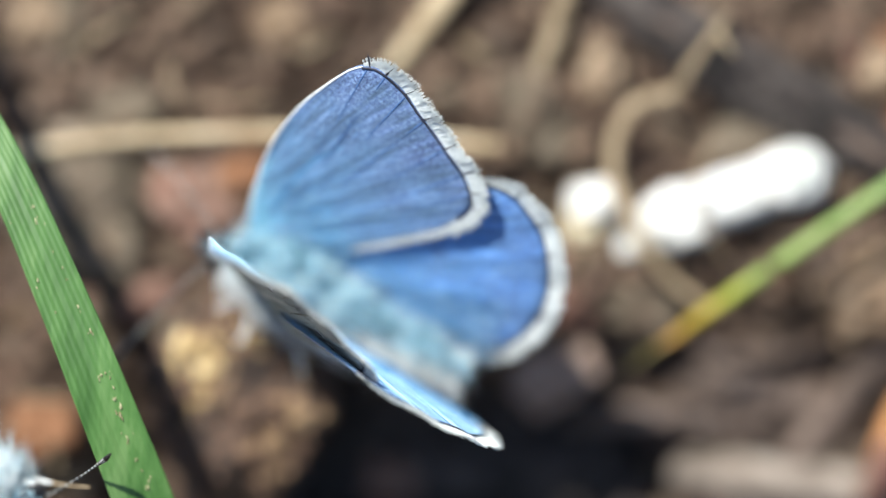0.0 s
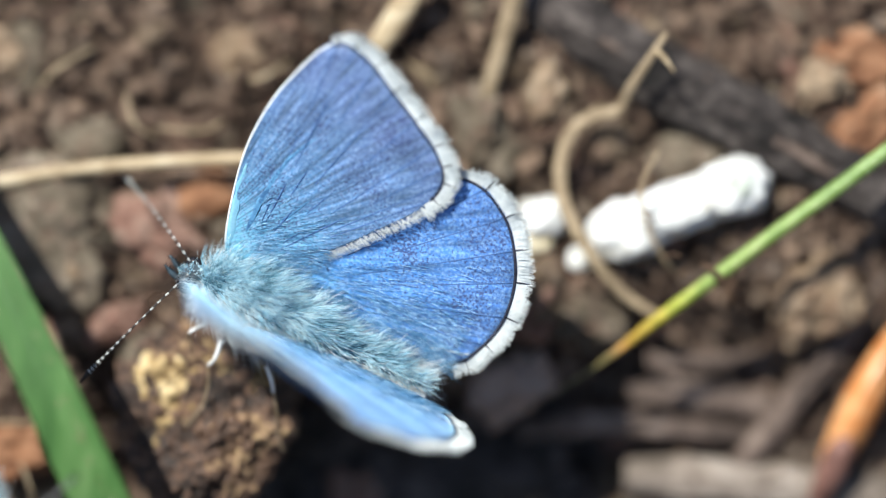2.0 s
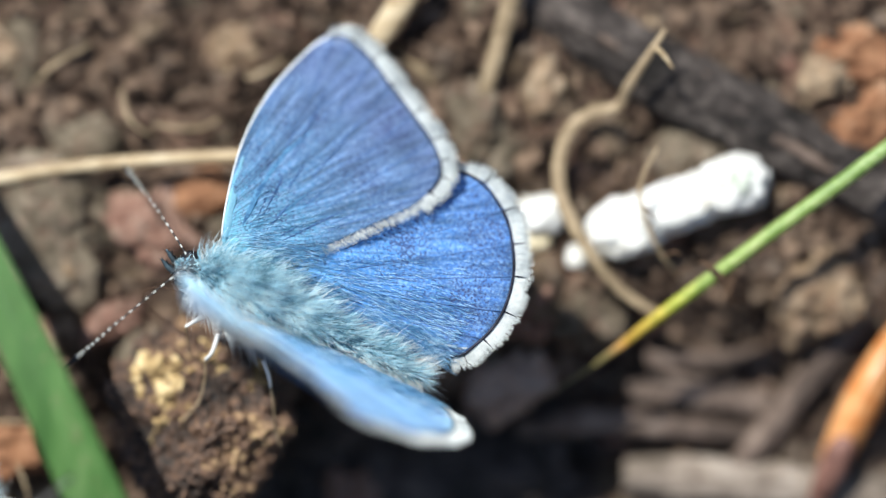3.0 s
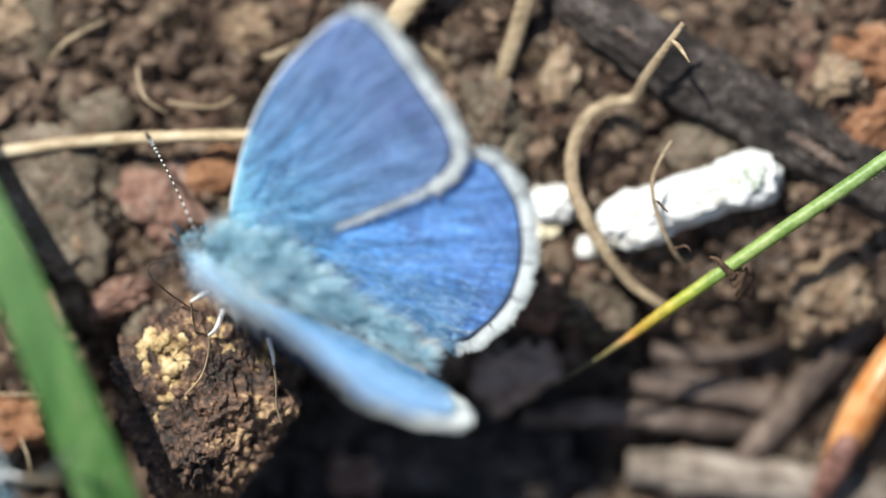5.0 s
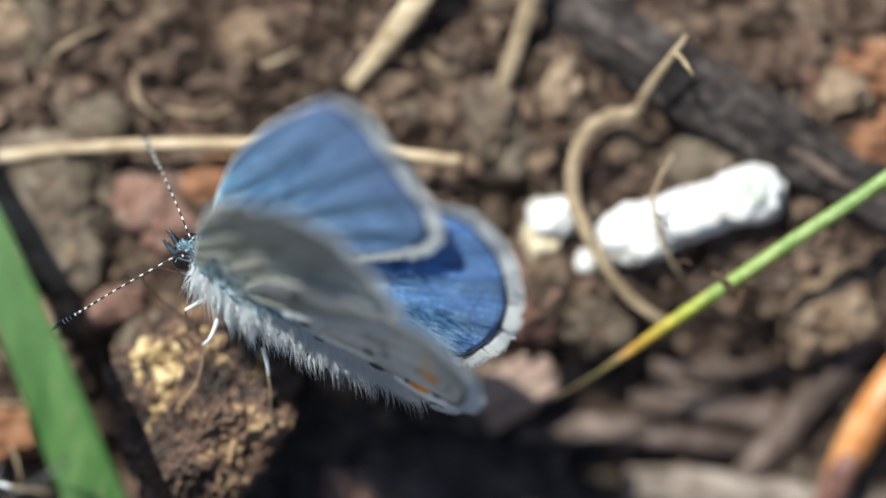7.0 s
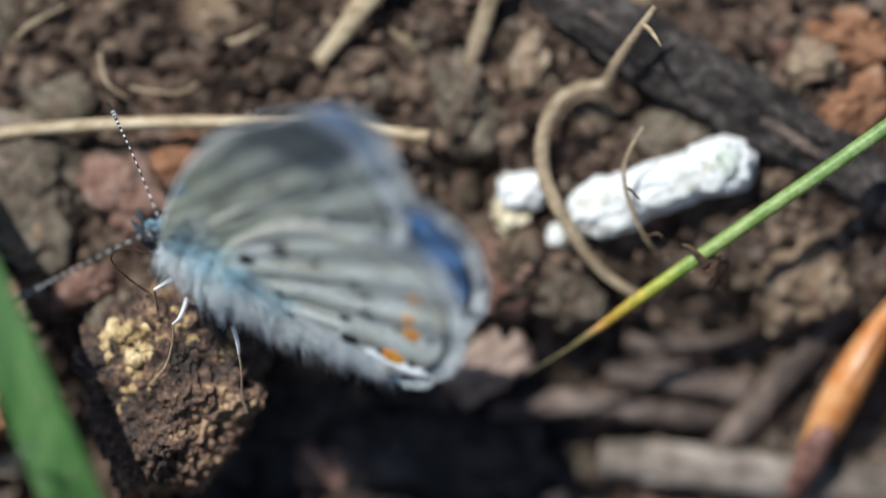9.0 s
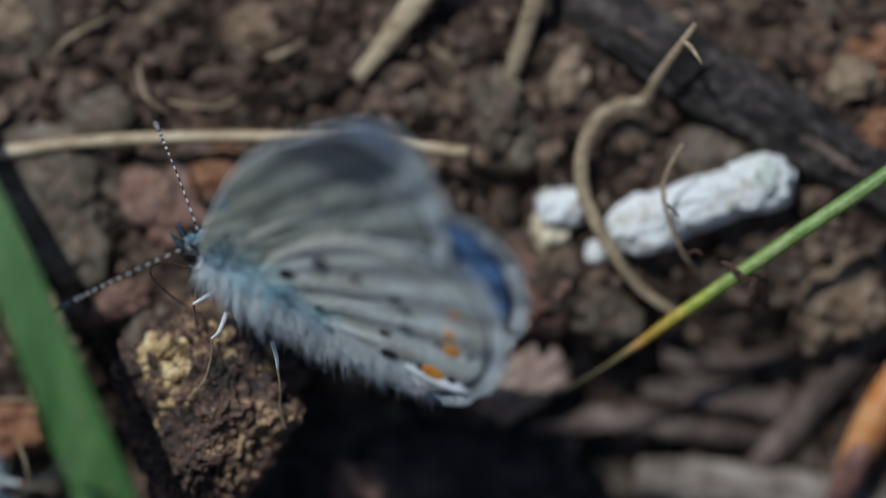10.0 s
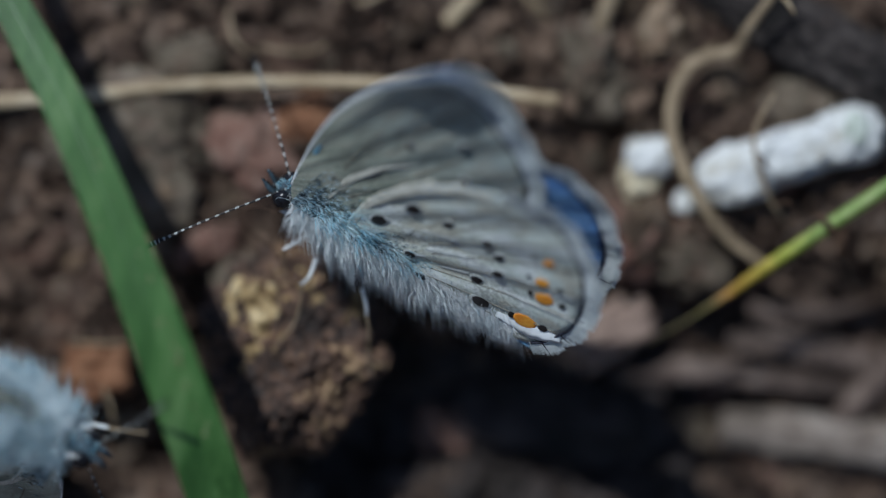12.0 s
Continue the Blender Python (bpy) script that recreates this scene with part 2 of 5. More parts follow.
    for src, k, slot in ((an, 46, "X"), (le, 330, "Y")):
        mu = n.new("ShaderNodeMath")
        mu.operation = "MULTIPLY"
        mu.inputs[1].default_value = k
        ln(src.outputs["Value"], mu.inputs[0])
        ln(mu.outputs[0], cx.inputs[slot])
    ray = n.new("ShaderNodeTexNoise")
    ray.inputs["Scale"].default_value, ray.inputs["Detail"].default_value = 1.0, 5
    ln(cx.outputs[0], ray.inputs["Vector"])
    rr = n.new("ShaderNodeMapRange")
    rr.inputs["From Min"].default_value, rr.inputs["From Max"].default_value = 0.3, 0.7
    rr.inputs["To Min"].default_value, rr.inputs["To Max"].default_value = low, 1.95 - 1.15 * low
    ln(ray.outputs[0], rr.inputs["Value"])
    streak = n.new("ShaderNodeMixRGB")
    streak.blend_type = "MULTIPLY"
    streak.inputs[0].default_value = 1.0
    ln(mx.outputs[0], streak.inputs[1])
    ln(rr.outputs[0], streak.inputs[2])
    mx = streak
    if mottle:
        # cell-sized patches between the veins
        c2 = n.new("ShaderNodeCombineXYZ")
        for src, k, slot in ((an, 11, "X"), (le, 420, "Y")):
            mu = n.new("ShaderNodeMath")
            mu.operation = "MULTIPLY"
            mu.inputs[1].default_value = k
            ln(src.outputs["Value"], mu.inputs[0])
            ln(mu.outputs[0], c2.inputs[slot])
        blot = n.new("ShaderNodeTexNoise")
        blot.inputs["Scale"].default_value, blot.inputs["Detail"].default_value = 1.0, 3
        ln(c2.outputs[0], blot.inputs["Vector"])
        for lo, hi, col in ((0.52, 0.60, mottle[0]), (0.47, 0.39, mottle[1])):
            br = n.new("ShaderNodeMapRange")
            br.inputs["From Min"].default_value, br.inputs["From Max"].default_value = lo, hi
            br.inputs["To Max"].default_value = 0.55
            ln(blot.outputs[0], br.inputs["Value"])
            bm2 = n.new("ShaderNodeMixRGB")
            bm2.inputs[2].default_value = (*col, 1)
            ln(br.outputs[0], bm2.inputs[0])
            ln(mx.outputs[0], bm2.inputs[1])
            mx = bm2
    md = n.new("ShaderNodeMixRGB")
    md.inputs[2].default_value = (*grime, 1)
    ln(dr.outputs[0], md.inputs[0])
    ln(mx.outputs[0], md.inputs[1])
    ln(md.outputs[0], p.inputs["Base Color"])
    p.inputs["Roughness"].default_value = rough
    p.inputs["Specular IOR Level"].default_value = 0.4
    p.inputs["Sheen Weight"].default_value = sheen
    p.inputs["Sheen Roughness"].default_value = 0.5
    p.inputs["Sheen Tint"].default_value = (*tint, 1)
    bp = n.new("ShaderNodeBump")
    bp.inputs["Strength"].default_value, bp.inputs["Distance"].default_value = 0.5, 0.05 * MM
    ln(grain.outputs[0], bp.inputs["Height"])
    ln(bp.outputs[0], p.inputs["Normal"])
    return m


UPPER = wing_mat("wing_blue", (0.19, 0.52, 0.76), (0.07, 0.24, 0.58), (0.07, 0.18, 0.48), (0.30, 0.48, 0.78), 15, 0.75, 0.5, 0.85, (0.5, 0.8, 1.0))
UPPER_FORE = wing_mat("wing_violet_blue", (0.19, 0.50, 0.66), (0.08, 0.195, 0.36), (0.095, 0.14, 0.29), (0.25, 0.36, 0.56), 14, 0.75, 0.5, 0.85, (0.5, 0.8, 1.0), 0.38)
UNDER_FORE = wing_mat("wing_olive", (0.34, 0.37, 0.29), (0.25, 0.27, 0.205), (0.38, 0.42, 0.39), (0.46, 0.46, 0.37), 14, 0.1, 0.7, 0.35, (1, 1, 1), 0.6, ((0.38, 0.36, 0.29), (0.15, 0.15, 0.12)), (0.05, 0.05, 0.05))
UNDER = wing_mat("wing_grey", (0.38, 0.66, 0.74), (0.63, 0.63, 0.51), (0.57, 0.62, 0.56), (0.78, 0.80, 0.75), 14, 0.1, 0.7, 0.45, (1, 1, 1), 0.72, ((0.80, 0.81, 0.80), (0.47, 0.42, 0.32)), (0.06, 0.055, 0.05))
COSTA = mat("costal_blue", [(0.3, (0.16, 0.40, 0.56)), (0.7, (0.26, 0.50, 0.64))], 900, 0.6, 0.3, sheen=0.3)
VEIN = mat("vein_dark", [(0.3, (0.035, 0.08, 0.20)), (0.7, (0.07, 0.14, 0.32))], 900, 0.6, 0)
CELL = mat("dusky_scales", [(0.35, (0.05, 0.13, 0.27)), (0.6, (0.11, 0.27, 0.46))], 2600, 0.6, 0.2, 3)
RIB = mat("vein_brown", [(0.3, (0.15, 0.135, 0.10)), (0.7, (0.32, 0.29, 0.23))], 900, 0.7, 0)
EDGE = mat("margin_black", [(0.3, (0.012, 0.012, 0.02)), (0.7, (0.04, 0.04, 0.06))], 900, 0.7, 0)
BAND = mat("beige_scales", [(0.3, (0.42, 0.40, 0.33)), (0.7, (0.60, 0.57, 0.49))], 1800, 0.8, 0.2, 4)
RING = mat("pale_scales", [(0.3, (0.40, 0.41, 0.39)), (0.7, (0.56, 0.57, 0.55))], 1500, 0.8, 0)
WHITE = mat("white_scales", [(0.3, (0.66, 0.66, 0.64)), (0.6, (0.84, 0.85, 0.85))], 900, 0.7, 0, sheen=0.3)
BLACK = mat("black_scales", [(0.3, (0.010, 0.009, 0.009)), (0.7, (0.035, 0.03, 0.03))], 900, 0.5, 0)
ORANGE = mat("orange_scales", [(0.3, (0.75, 0.25, 0.02)), (0.7, (0.90, 0.42, 0.05))], 1500, 0.7, 0)
FRINGE = mat("fringe_white", [(0.3, (0.62, 0.65, 0.65)), (0.6, (0.80, 0.82, 0.81))], 900, 0.8, 0, trans=0.25)
FUR_ROOT = mat("root_hair_blue", [(0.2, (0.10, 0.28, 0.50)), (0.5, (0.22, 0.46, 0.70)), (0.8, (0.50, 0.72, 0.90))], 400, 0.6, 0, island=0.5)
FUR_BLUE = mat("blue_hair", [(0.22, (0.05, 0.19, 0.28)), (0.42, (0.40, 0.73, 0.90)), (0.7, (0.80, 0.96, 1.0))], 620, 0.5, 0, island=0.3, spec=0.3, sheen=0.15, trans=0.15)
FUR_WHITE = mat("white_hair", [(0.2, (0.74, 0.80, 0.82)), (0.5, (0.90, 0.93, 0.94)), (0.8, (0.97, 0.97, 0.97))], 400, 0.5, 0, island=0.35, spec=0.5, sheen=0.9, trans=0.4)
FUR_PALE = mat("pale_blue_hair", [(0.25, (0.24, 0.40, 0.48)), (0.5, (0.64, 0.78, 0.84)), (0.75, (0.90, 0.95, 0.97))], 500, 0.5, 0, island=0.3, spec=0.4, sheen=0.5, trans=0.3)
FUR_DUST = mat("root_scales_blue", [(0.2, (0.02, 0.025, 0.03)), (0.5, (0.20, 0.27, 0.29)), (0.8, (0.55, 0.66, 0.70))], 900, 0.7, 0, island=0.8)
# dark olive that paints the shaded inside of the second butterfly
OLIVE_SHADE = mat("olive_shade", [(0.3, (0.03, 0.032, 0.022)), (0.7, (0.12, 0.12, 0.085))], 600, 0.8, 0.3)
SKIN_BACK = mat("back_skin", [(0.3, (0.02, 0.06, 0.10)), (0.7, (0.07, 0.16, 0.24))], 800, 0.8, 0.3)
SKIN = mat("body_dark_skin", [(0.3, (0.40, 0.56, 0.64)), (0.7, (0.62, 0.72, 0.77))], 800, 0.8, 0.3)
CUTICLE = mat("body_dark", [(0.3, (0.03, 0.04, 0.05)), (0.7, (0.09, 0.13, 0.16))], 800, 0.6, 0.3)
EYE = mat("eye_black", [(0.3, (0.006, 0.006, 0.008)), (0.7, (0.02, 0.02, 0.025))], 3000, 0.2, 0)
TONGUE = mat("proboscis", [(0.3, (0.03, 0.015, 0.01)), (0.7, (0.07, 0.04, 0.025))], 900, 0.4, 0)


# ---- building helpers ----
BASES = {}


def thing(name, base, label, category, group="", turn=None, kind=""):
    """An Empty on the bank at base (mm) that carries a thing's parts."""
    ob = new(name)
    ob.empty_display_size = 0.002
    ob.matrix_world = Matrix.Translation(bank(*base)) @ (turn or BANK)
    BASES[ob.name] = Vector(base)
    return tagged(ob, label, category, group, kind)


def mesh_of(name, bm, material, smooth=True):
    me = bpy.data.meshes.new(name)
    bm.to_mesh(me)
    bm.free()
    for m in material if isinstance(material, (list, tuple)) else [material]:
        me.materials.append(m)
    if smooth:
        me.polygons.foreach_set("use_smooth", [True] * len(me.polygons))
    return me


def part(name, bm, material, parent, label="", smooth=True, base=None, kind=""):
    """One mesh under a thing or part; the bmesh is in millimetres, about base."""
    bmesh.ops.transform(bm, matrix=Matrix.Scale(MM, 4) @ Matrix.Translation(-Vector(base or (0, 0, 0))), verts=bm.verts)
    ob = new(name, mesh_of(name, bm, material, smooth))
    ob.parent = parent
    return tagged(ob, label, "", "", kind)


def whole(name, bm, material, base, label, category, group="", kind="", smooth=True):
    """One thing of one mesh, its bmesh in millimetres on the bank."""
    bmesh.ops.transform(bm, matrix=Matrix.Scale(MM, 4) @ Matrix.Translation(-Vector(base)), verts=bm.verts)
    ob = new(name, mesh_of(name, bm, material, smooth))
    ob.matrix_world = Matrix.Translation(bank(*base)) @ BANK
    return tagged(ob, label, category, group, kind)


def curve_pts(pts, steps=8, closed=False):
    """Catmull-Rom through the points."""
    p = [Vector(q) for q in pts]
    out = []
    n = len(p)
    for i in range(n if closed else n - 1):
        a, b, c, d = (p[(i - 1) % n], p[i], p[(i + 1) % n], p[(i + 2) % n]) if closed else (p[max(i - 1, 0)], p[i], p[i + 1], p[min(i + 2, n - 1)])
        for k in range(steps):
            t = k / steps
            out.append(0.5 * ((2 * b) + (c - a) * t + (2 * a - 5 * b + 4 * c - d) * t * t + (3 * b - a - 3 * c + d) * t ** 3))
    if not closed:
        out.append(p[-1].copy())
    return out


def tube(bm, pts, radii, sides=8, steps=8, rough=0.0, flat=1.0, seed=0.0, mats=None, ridge=0.0):
    """A tapering stalk along a smooth line; rough: uneven bark as a share of the radius."""
    line = curve_pts(pts, steps)
    r = [v.x for v in curve_pts([(q, 0, 0) for q in radii], steps)]
    side = Vector((0.13, 0.2, 1)).normalized()
    rings = []
    for i, c in enumerate(line):
        ahead = (line[min(i + 1, len(line) - 1)] - line[max(i - 1, 0)]).normalized()
        up = (side - ahead * side.dot(ahead)).normalized()
        across = ahead.cross(up)
        ring = []
        for k in range(sides):
            a = 2 * math.pi * k / sides
            q = across * math.cos(a) + up * math.sin(a) * flat
            rr = max(r[i], 0.004)
            if rough:
                rr *= 1 + ridge * noise.noise(Vector((math.cos(a) * 2.6, math.sin(a) * 2.6, i * 0.09 + seed))) + ridge * 0.6 * noise.noise(Vector((math.cos(a) * 6, math.sin(a) * 6, i * 0.13 + seed)))
                rr *= 1 + rough * noise.noise((c + q * r[i]) * (0.9 / max(r[i], 0.2)) + Vector((seed, 0, 0))) + rough * 0.6 * noise.noise((c + q * r[i]) * (3.1 / max(r[i], 0.2)) + Vector((0, seed, 0)))
            ring.append(bm.verts.new(c + q * rr))
        rings.append(ring)
    for i, (a, b) in enumerate(zip(rings, rings[1:])):
        for k in range(sides):
            f = bm.faces.new((a[k], a[(k + 1) % sides], b[(k + 1) % sides], b[k]))
            if mats:
                f.material_index = mats(i / (len(rings) - 1))
    bm.faces.new(rings[0][::-1])
    bm.faces.new(rings[-1])
    return bm


def hair(bm, base, way, length, width):
    """One tapering hair of three sides, bent once."""
    a = way.cross(Vector((0.3, 0.5, 0.8))).normalized() * width
    b = way.cross(a).normalized() * width
    bend = way.lerp(Vector((0.75, way.y * 0.5, way.z * 0.3)), 0.45).normalized()
    low = [bm.verts.new(base + q) for q in (a, b * 0.87 - a * 0.5, -b * 0.87 - a * 0.5)]
    m = base + way * (length * 0.55)
    mid = [bm.verts.new(m + q * 0.75) for q in (a, b * 0.87 - a * 0.5, -b * 0.87 - a * 0.5)]
    tip = bm.verts.new(m + bend * (length * 0.45))
    for k in range(3):
        j = (k + 1) % 3
        bm.faces.new((low[k], low[j], mid[j], mid[k]))
        bm.faces.new((mid[k], mid[j], tip))


def lump(bm, centre, radii, turn=(0, 0, 0), seed=0.0, rough=0.25, sub=3, freq=1.0, square=0.0):
    """An uneven stone or clod."""
    made = bmesh.ops.create_icosphere(bm, subdivisions=sub, radius=1.0)["verts"]
    e = Euler([radians(a) for a in turn]).to_matrix()
    for v in made:
        d = v.co.normalized()
        if square:
            big = max(abs(d.x), abs(d.y), abs(d.z))
            d = d.lerp(d / big, square)
        q = d * (freq * 1.3) + Vector((seed * 3.7, seed, -seed * 1.9))
        k = 1 + rough * noise.noise(q) + rough * 0.55 * noise.noise(q * 2.3) + rough * 0.3 * noise.noise(q * 5.1)
        if sub > 3:
            k += rough * 0.22 * noise.noise(q * 11) + rough * 0.14 * noise.noise(q * 21)
        if sub > 5:
            k += rough * 0.5 * (noise.voronoi(q * 5)[0][0] - 0.4) + rough * 0.28 * (noise.voronoi(q * 12)[0][0] - 0.4)
        v.co = Vector(centre) + e @ Vector((d.x * radii[0] * k, d.y * radii[1] * k, d.z * radii[2] * k))
    return bm


def stone(name, centre, radii, material, label, turn=(0, 0, 0), seed=1.0, rough=0.42, sub=5, square=0.3, group="", category="stone"):
    centre = (centre[0], centre[1], max(centre[2], ground_height(centre[0], centre[1]) - 0.1 * radii[2]))
    bm = lump(bmesh.new(), centre, radii, turn, seed, rough, sub, 1.0, square)
    return whole(name, bm, material, (centre[0], centre[1], centre[2] - radii[2] * 0.8), label, category, group)


def stick(name, pts, radii, material, label, category="stick", rough=0.2, sides=10, steps=8, flat=1.0, seed=0.0, ridge=0.0):
    bm = tube(bmesh.new(), pts, radii, sides, steps, rough, flat, seed, None, ridge)
    base = min((Vector(p) for p in pts), key=lambda p: p.z)
    return whole(name, bm, material, base, label, category)


def log(name, pts, radii, material, label, category, rough, sides, steps, seed, ridge, strips, shades, flat=1.0):
    """A stick with loose strips of bark along it."""
    base = min((Vector(p) for p in pts), key=lambda p: p.z)
    ob = thing(name, base, label, category)
    part("wood", tube(bmesh.new(), pts, radii, sides, steps, rough, flat, seed, None, ridge), material, ob, base=base)
    line = curve_pts(pts, steps)
    rad = [q.x for q in curve_pts([(q, 0, 0) for q in radii], steps)]
    rng = random.Random(int(seed * 10))
    n = len(line)
    for k in range(strips):
        i0 = rng.randrange(0, n - 6)
        span = range(i0, min(n - 1, i0 + rng.randint(5, max(7, n // 4))), 2)
        a = rng.uniform(0.1, math.pi - 0.1)
        run = []
        for i in span:
            d = (line[min(i + 1, n - 1)] - line[max(i - 1, 0)]).normalized()
            up = (Vector((0, 0, 1)) - d * d.z).normalized()
            run.append(line[i] + (d.cross(up) * math.cos(a) + up * math.sin(a) * flat) * rad[i] * 0.97)
            a += rng.gauss(0, 0.06)
        w = rng.uniform(0.08, 0.2) * radii[1]
        part("bark_strip", tube(bmesh.new(), run, [w * 0.3] + [w] * (len(run) - 2) + [w * 0.3], 7, 5, 0.5, 0.55, k), shades[k % len(shades)], ob, "loose strip of bark", base=base)
    return ob


# ---- the ground ----
def ground_height(x, y):
    """Height of the soil out of the bank's plane, in millimetres."""
    v = Vector((x, y, 0))
    h = -10.4 + 1.3 * noise.noise(v * 0.09) + 0.9 * noise.noise(v * 0.22 + Vector((7, 0, 0)))
    h += 0.7 * noise.noise(v * 0.55) + 0.42 * noise.noise(v * 1.3) + 0.24 * noise.noise(v * 2.9)
    h -= 3.2 * math.exp(-((x - 4.2) / 2.2) ** 2 - ((y - 4.0) / 2.6) ** 2)
    h -= 8.0 * math.exp(-((x - 0.8) / 10.2) ** 2 - ((y + 11.8) / 4.3) ** 2)
    h -= 5.0 * math.exp(-((x + 22) / 4.0) ** 2 - ((y + 13.5) / 2.8) ** 2) + 5.5 * math.exp(-((x + 9.5) / 4.0) ** 2 - ((y + 15) / 3.5) ** 2)
    h -= 4.0 * math.exp(-((x + 18.5) / 3.0) ** 2 - ((y + 10) / 5.0) ** 2)
    h -= 4.5 / (1 + math.exp(-(x - 6) / 2)) / (1 + math.exp((y + 3) / 1.5))
    h -= 0.06 * max(y - 8, 0)
    return h


def axis(inner, step):
    a = list(np.arange(0, inner + step / 2, step))
    grow = step
    while a[-1] < 4.0e4:
        grow *= 1.28
        a.append(a[-1] + grow)
    return [-v for v in a[:0:-1]] + a


def build_ground():
    xs, ys = axis(32, 0.25), axis(19, 0.25)
    verts = []
    for y in ys:
        for x in xs:
            near = max(abs(x) / 70, abs(y) / 60)
            yb = max(-70.0, min(70.0, y))
            fade = 1.0 if near < 1 else max(0.0, 2 - near)
            h = ground_height(x, y) if near < 2 else -9.5
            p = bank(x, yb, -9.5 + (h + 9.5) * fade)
            verts.append((p.x, p.y + (y - yb) * MM, p.z))
    w = len(xs)
    faces = [(j * w + i, j * w + i + 1, (j + 1) * w + i + 1, (j + 1) * w + i) for j in range(len(ys) - 1) for i in range(w - 1)]
    me = bpy.data.meshes.new("ground")
    me.from_pydata(verts, [], faces)
    me.materials.append(SOIL)
    me.polygons.foreach_set("use_smooth", [True] * len(me.polygons))
    tagged(new("ground", me), "bare brown earth bank with crumbly soil", "ground", "", "structure")


build_ground()


def build_crumbs(name, seed, count, x0, x1, y0, y1, big, material, label):
    """Grains strewn over the bank, too many to count."""
    rng = random.Random(seed)
    ball = bmesh.new()
    bmesh.ops.create_icosphere(ball, subdivisions=1, radius=1.0)
    ball.verts.ensure_lookup_table()
    unit = [v.co.copy() for v in ball.verts]
    tris = [[v.index for v in f.verts] for f in ball.faces]
    ball.free()
    verts, faces = [], []
    for k in range(count):
        x, y = rng.uniform(x0, x1), rng.uniform(y0, y1)
        r = 0.2 + big * rng.random() ** 3.2
        e = Euler((rng.uniform(0, 6), rng.uniform(0, 6), rng.uniform(0, 6))).to_matrix()
        c = Vector((x, y, ground_height(x, y) + r * 0.05))
        sx, sy, sz = r * rng.uniform(0.7, 1.5), r * rng.uniform(0.7, 1.2), r * rng.uniform(0.5, 0.9)
        base = len(verts)
        for u in unit:
            g = 1 + 0.45 * noise.noise(u * 1.4 + Vector((k * 1.7, 0, 0)))
            q = c + e @ Vector((u.x * sx * g, u.y * sy * g, u.z * sz * g))
            verts.append(bank(*q))
        faces += [[base + i for i in t] for t in tris]
    me = bpy.data.meshes.new(name)
    me.from_pydata([tuple(v) for v in verts], [], faces)
    me.materials.append(material)
    tagged(new(name, me), label, "soil", "", "stuff")


build_crumbs("soil_crumbs", 5, 7200, -32, 32, -18, 19, 0.62, CRUMB, "loose brown soil crumbs and grit on the bank")
# black grains darken the hollow's brown soil in place of shade
build_crumbs("shade_crumbs", 6, 1300, -13, 10.0, -17.0, -7.8, 1.3, SHADE_BARK, "black crumbs standing in for shade in the hollow")


def build_pebbles():
    """Angular pebbles and hard earth lumps lying all over the bank."""
    rng = random.Random(8)
    shapes = []
    for k in range(10):
        me = mesh_of("pebble", lump(bmesh.new(), (0, 0, 0), (1, rng.uniform(0.65, 0.95), rng.uniform(0.55, 0.8)), (0, 0, 0), 31 + k * 2.3, 0.42, 3, 1.3, 0.4),
                     (EARTH, STONE_TAN, EARTH, EARTH, EARTH, STONE_GREY, EARTH, STONE_RED, EARTH, STONE_GREY)[k])
        me.transform(Matrix.Scale(MM, 4))
        shapes.append(me)
    words = ("brown earthy", "tan", "brown earthy", "brown earthy", "brown earthy", "grey", "brown earthy", "reddish", "brown earthy", "grey")
    for k in range(190):
        x, y = rng.uniform(-28, 28), rng.uniform(-15, 18)
        if (x + 13.5) ** 2 / 25 + (y + 8) ** 2 / 40 < 1 or (x - 0.5) ** 2 / 81 + (y + 11.5) ** 2 / 18 < 1:
            continue
        r = 0.55 + 1.5 * rng.random() ** 2
        i = rng.randrange(10)
        ob = new("pebble", shapes[i])
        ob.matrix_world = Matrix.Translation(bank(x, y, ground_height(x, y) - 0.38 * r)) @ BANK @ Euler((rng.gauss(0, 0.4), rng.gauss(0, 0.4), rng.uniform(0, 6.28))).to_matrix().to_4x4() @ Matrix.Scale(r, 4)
        tagged(ob, "small " + words[i] + " pebble bedded in loose soil", "pebble", "pebbles in the soil")


build_pebbles()

# ---- stones, sticks and straws on the bank ----
stone("stone", (23.62, -1.49, -12), (3.0, 2.5, 2.2), STONE_TAN, "rounded tan stone half sunk in the soil", (0, 0, 15), 2.0)
stone("stone", (24.01, 11.36, -11.8), (1.7, 1.3, 1.6), STONE_TAN, "small pale cream stone beside the dark branch", (0, 0, 20), 3.1, 0.35)
stone("stone", (26.31, 8.85, -11.8), (2.3, 1.5, 1.3), STONE_ORANGE, "reddish stone lying in brown soil", (0, 0, 40), 4.2)
stone("stone", (25.91, 12.46, -12.8), (2.4, 1.6, 1.3), STONE_ORANGE, "reddish stone lying in brown soil", (0, 0, 10), 4.9)
stone("stone", (3.17, 9.30, -10.3), (1.5, 2.3, 1.4), STONE_GREY, "upright brownish grey stone in the soil", (0, 0, 12), 5.3)
stone("stone", (7.31, 11.37, -11.3), (1.2, 2.2, 1.3), STONE_TAN, "narrow tan stone chip in the soil", (0, 0, -8), 6.4)
stone("stone", (-11.28, 14.22, -10.8), (1.4, 1.3, 1.1), STONE_TAN, "small pale cream stone in dark soil", (0, 0, 5), 7.5)
stone("stone", (-25.97, 14.22, -10.8), (1.7, 1.6, 1.2), STONE_TAN, "small tan stone in dark soil", (0, 0, 50), 8.6)
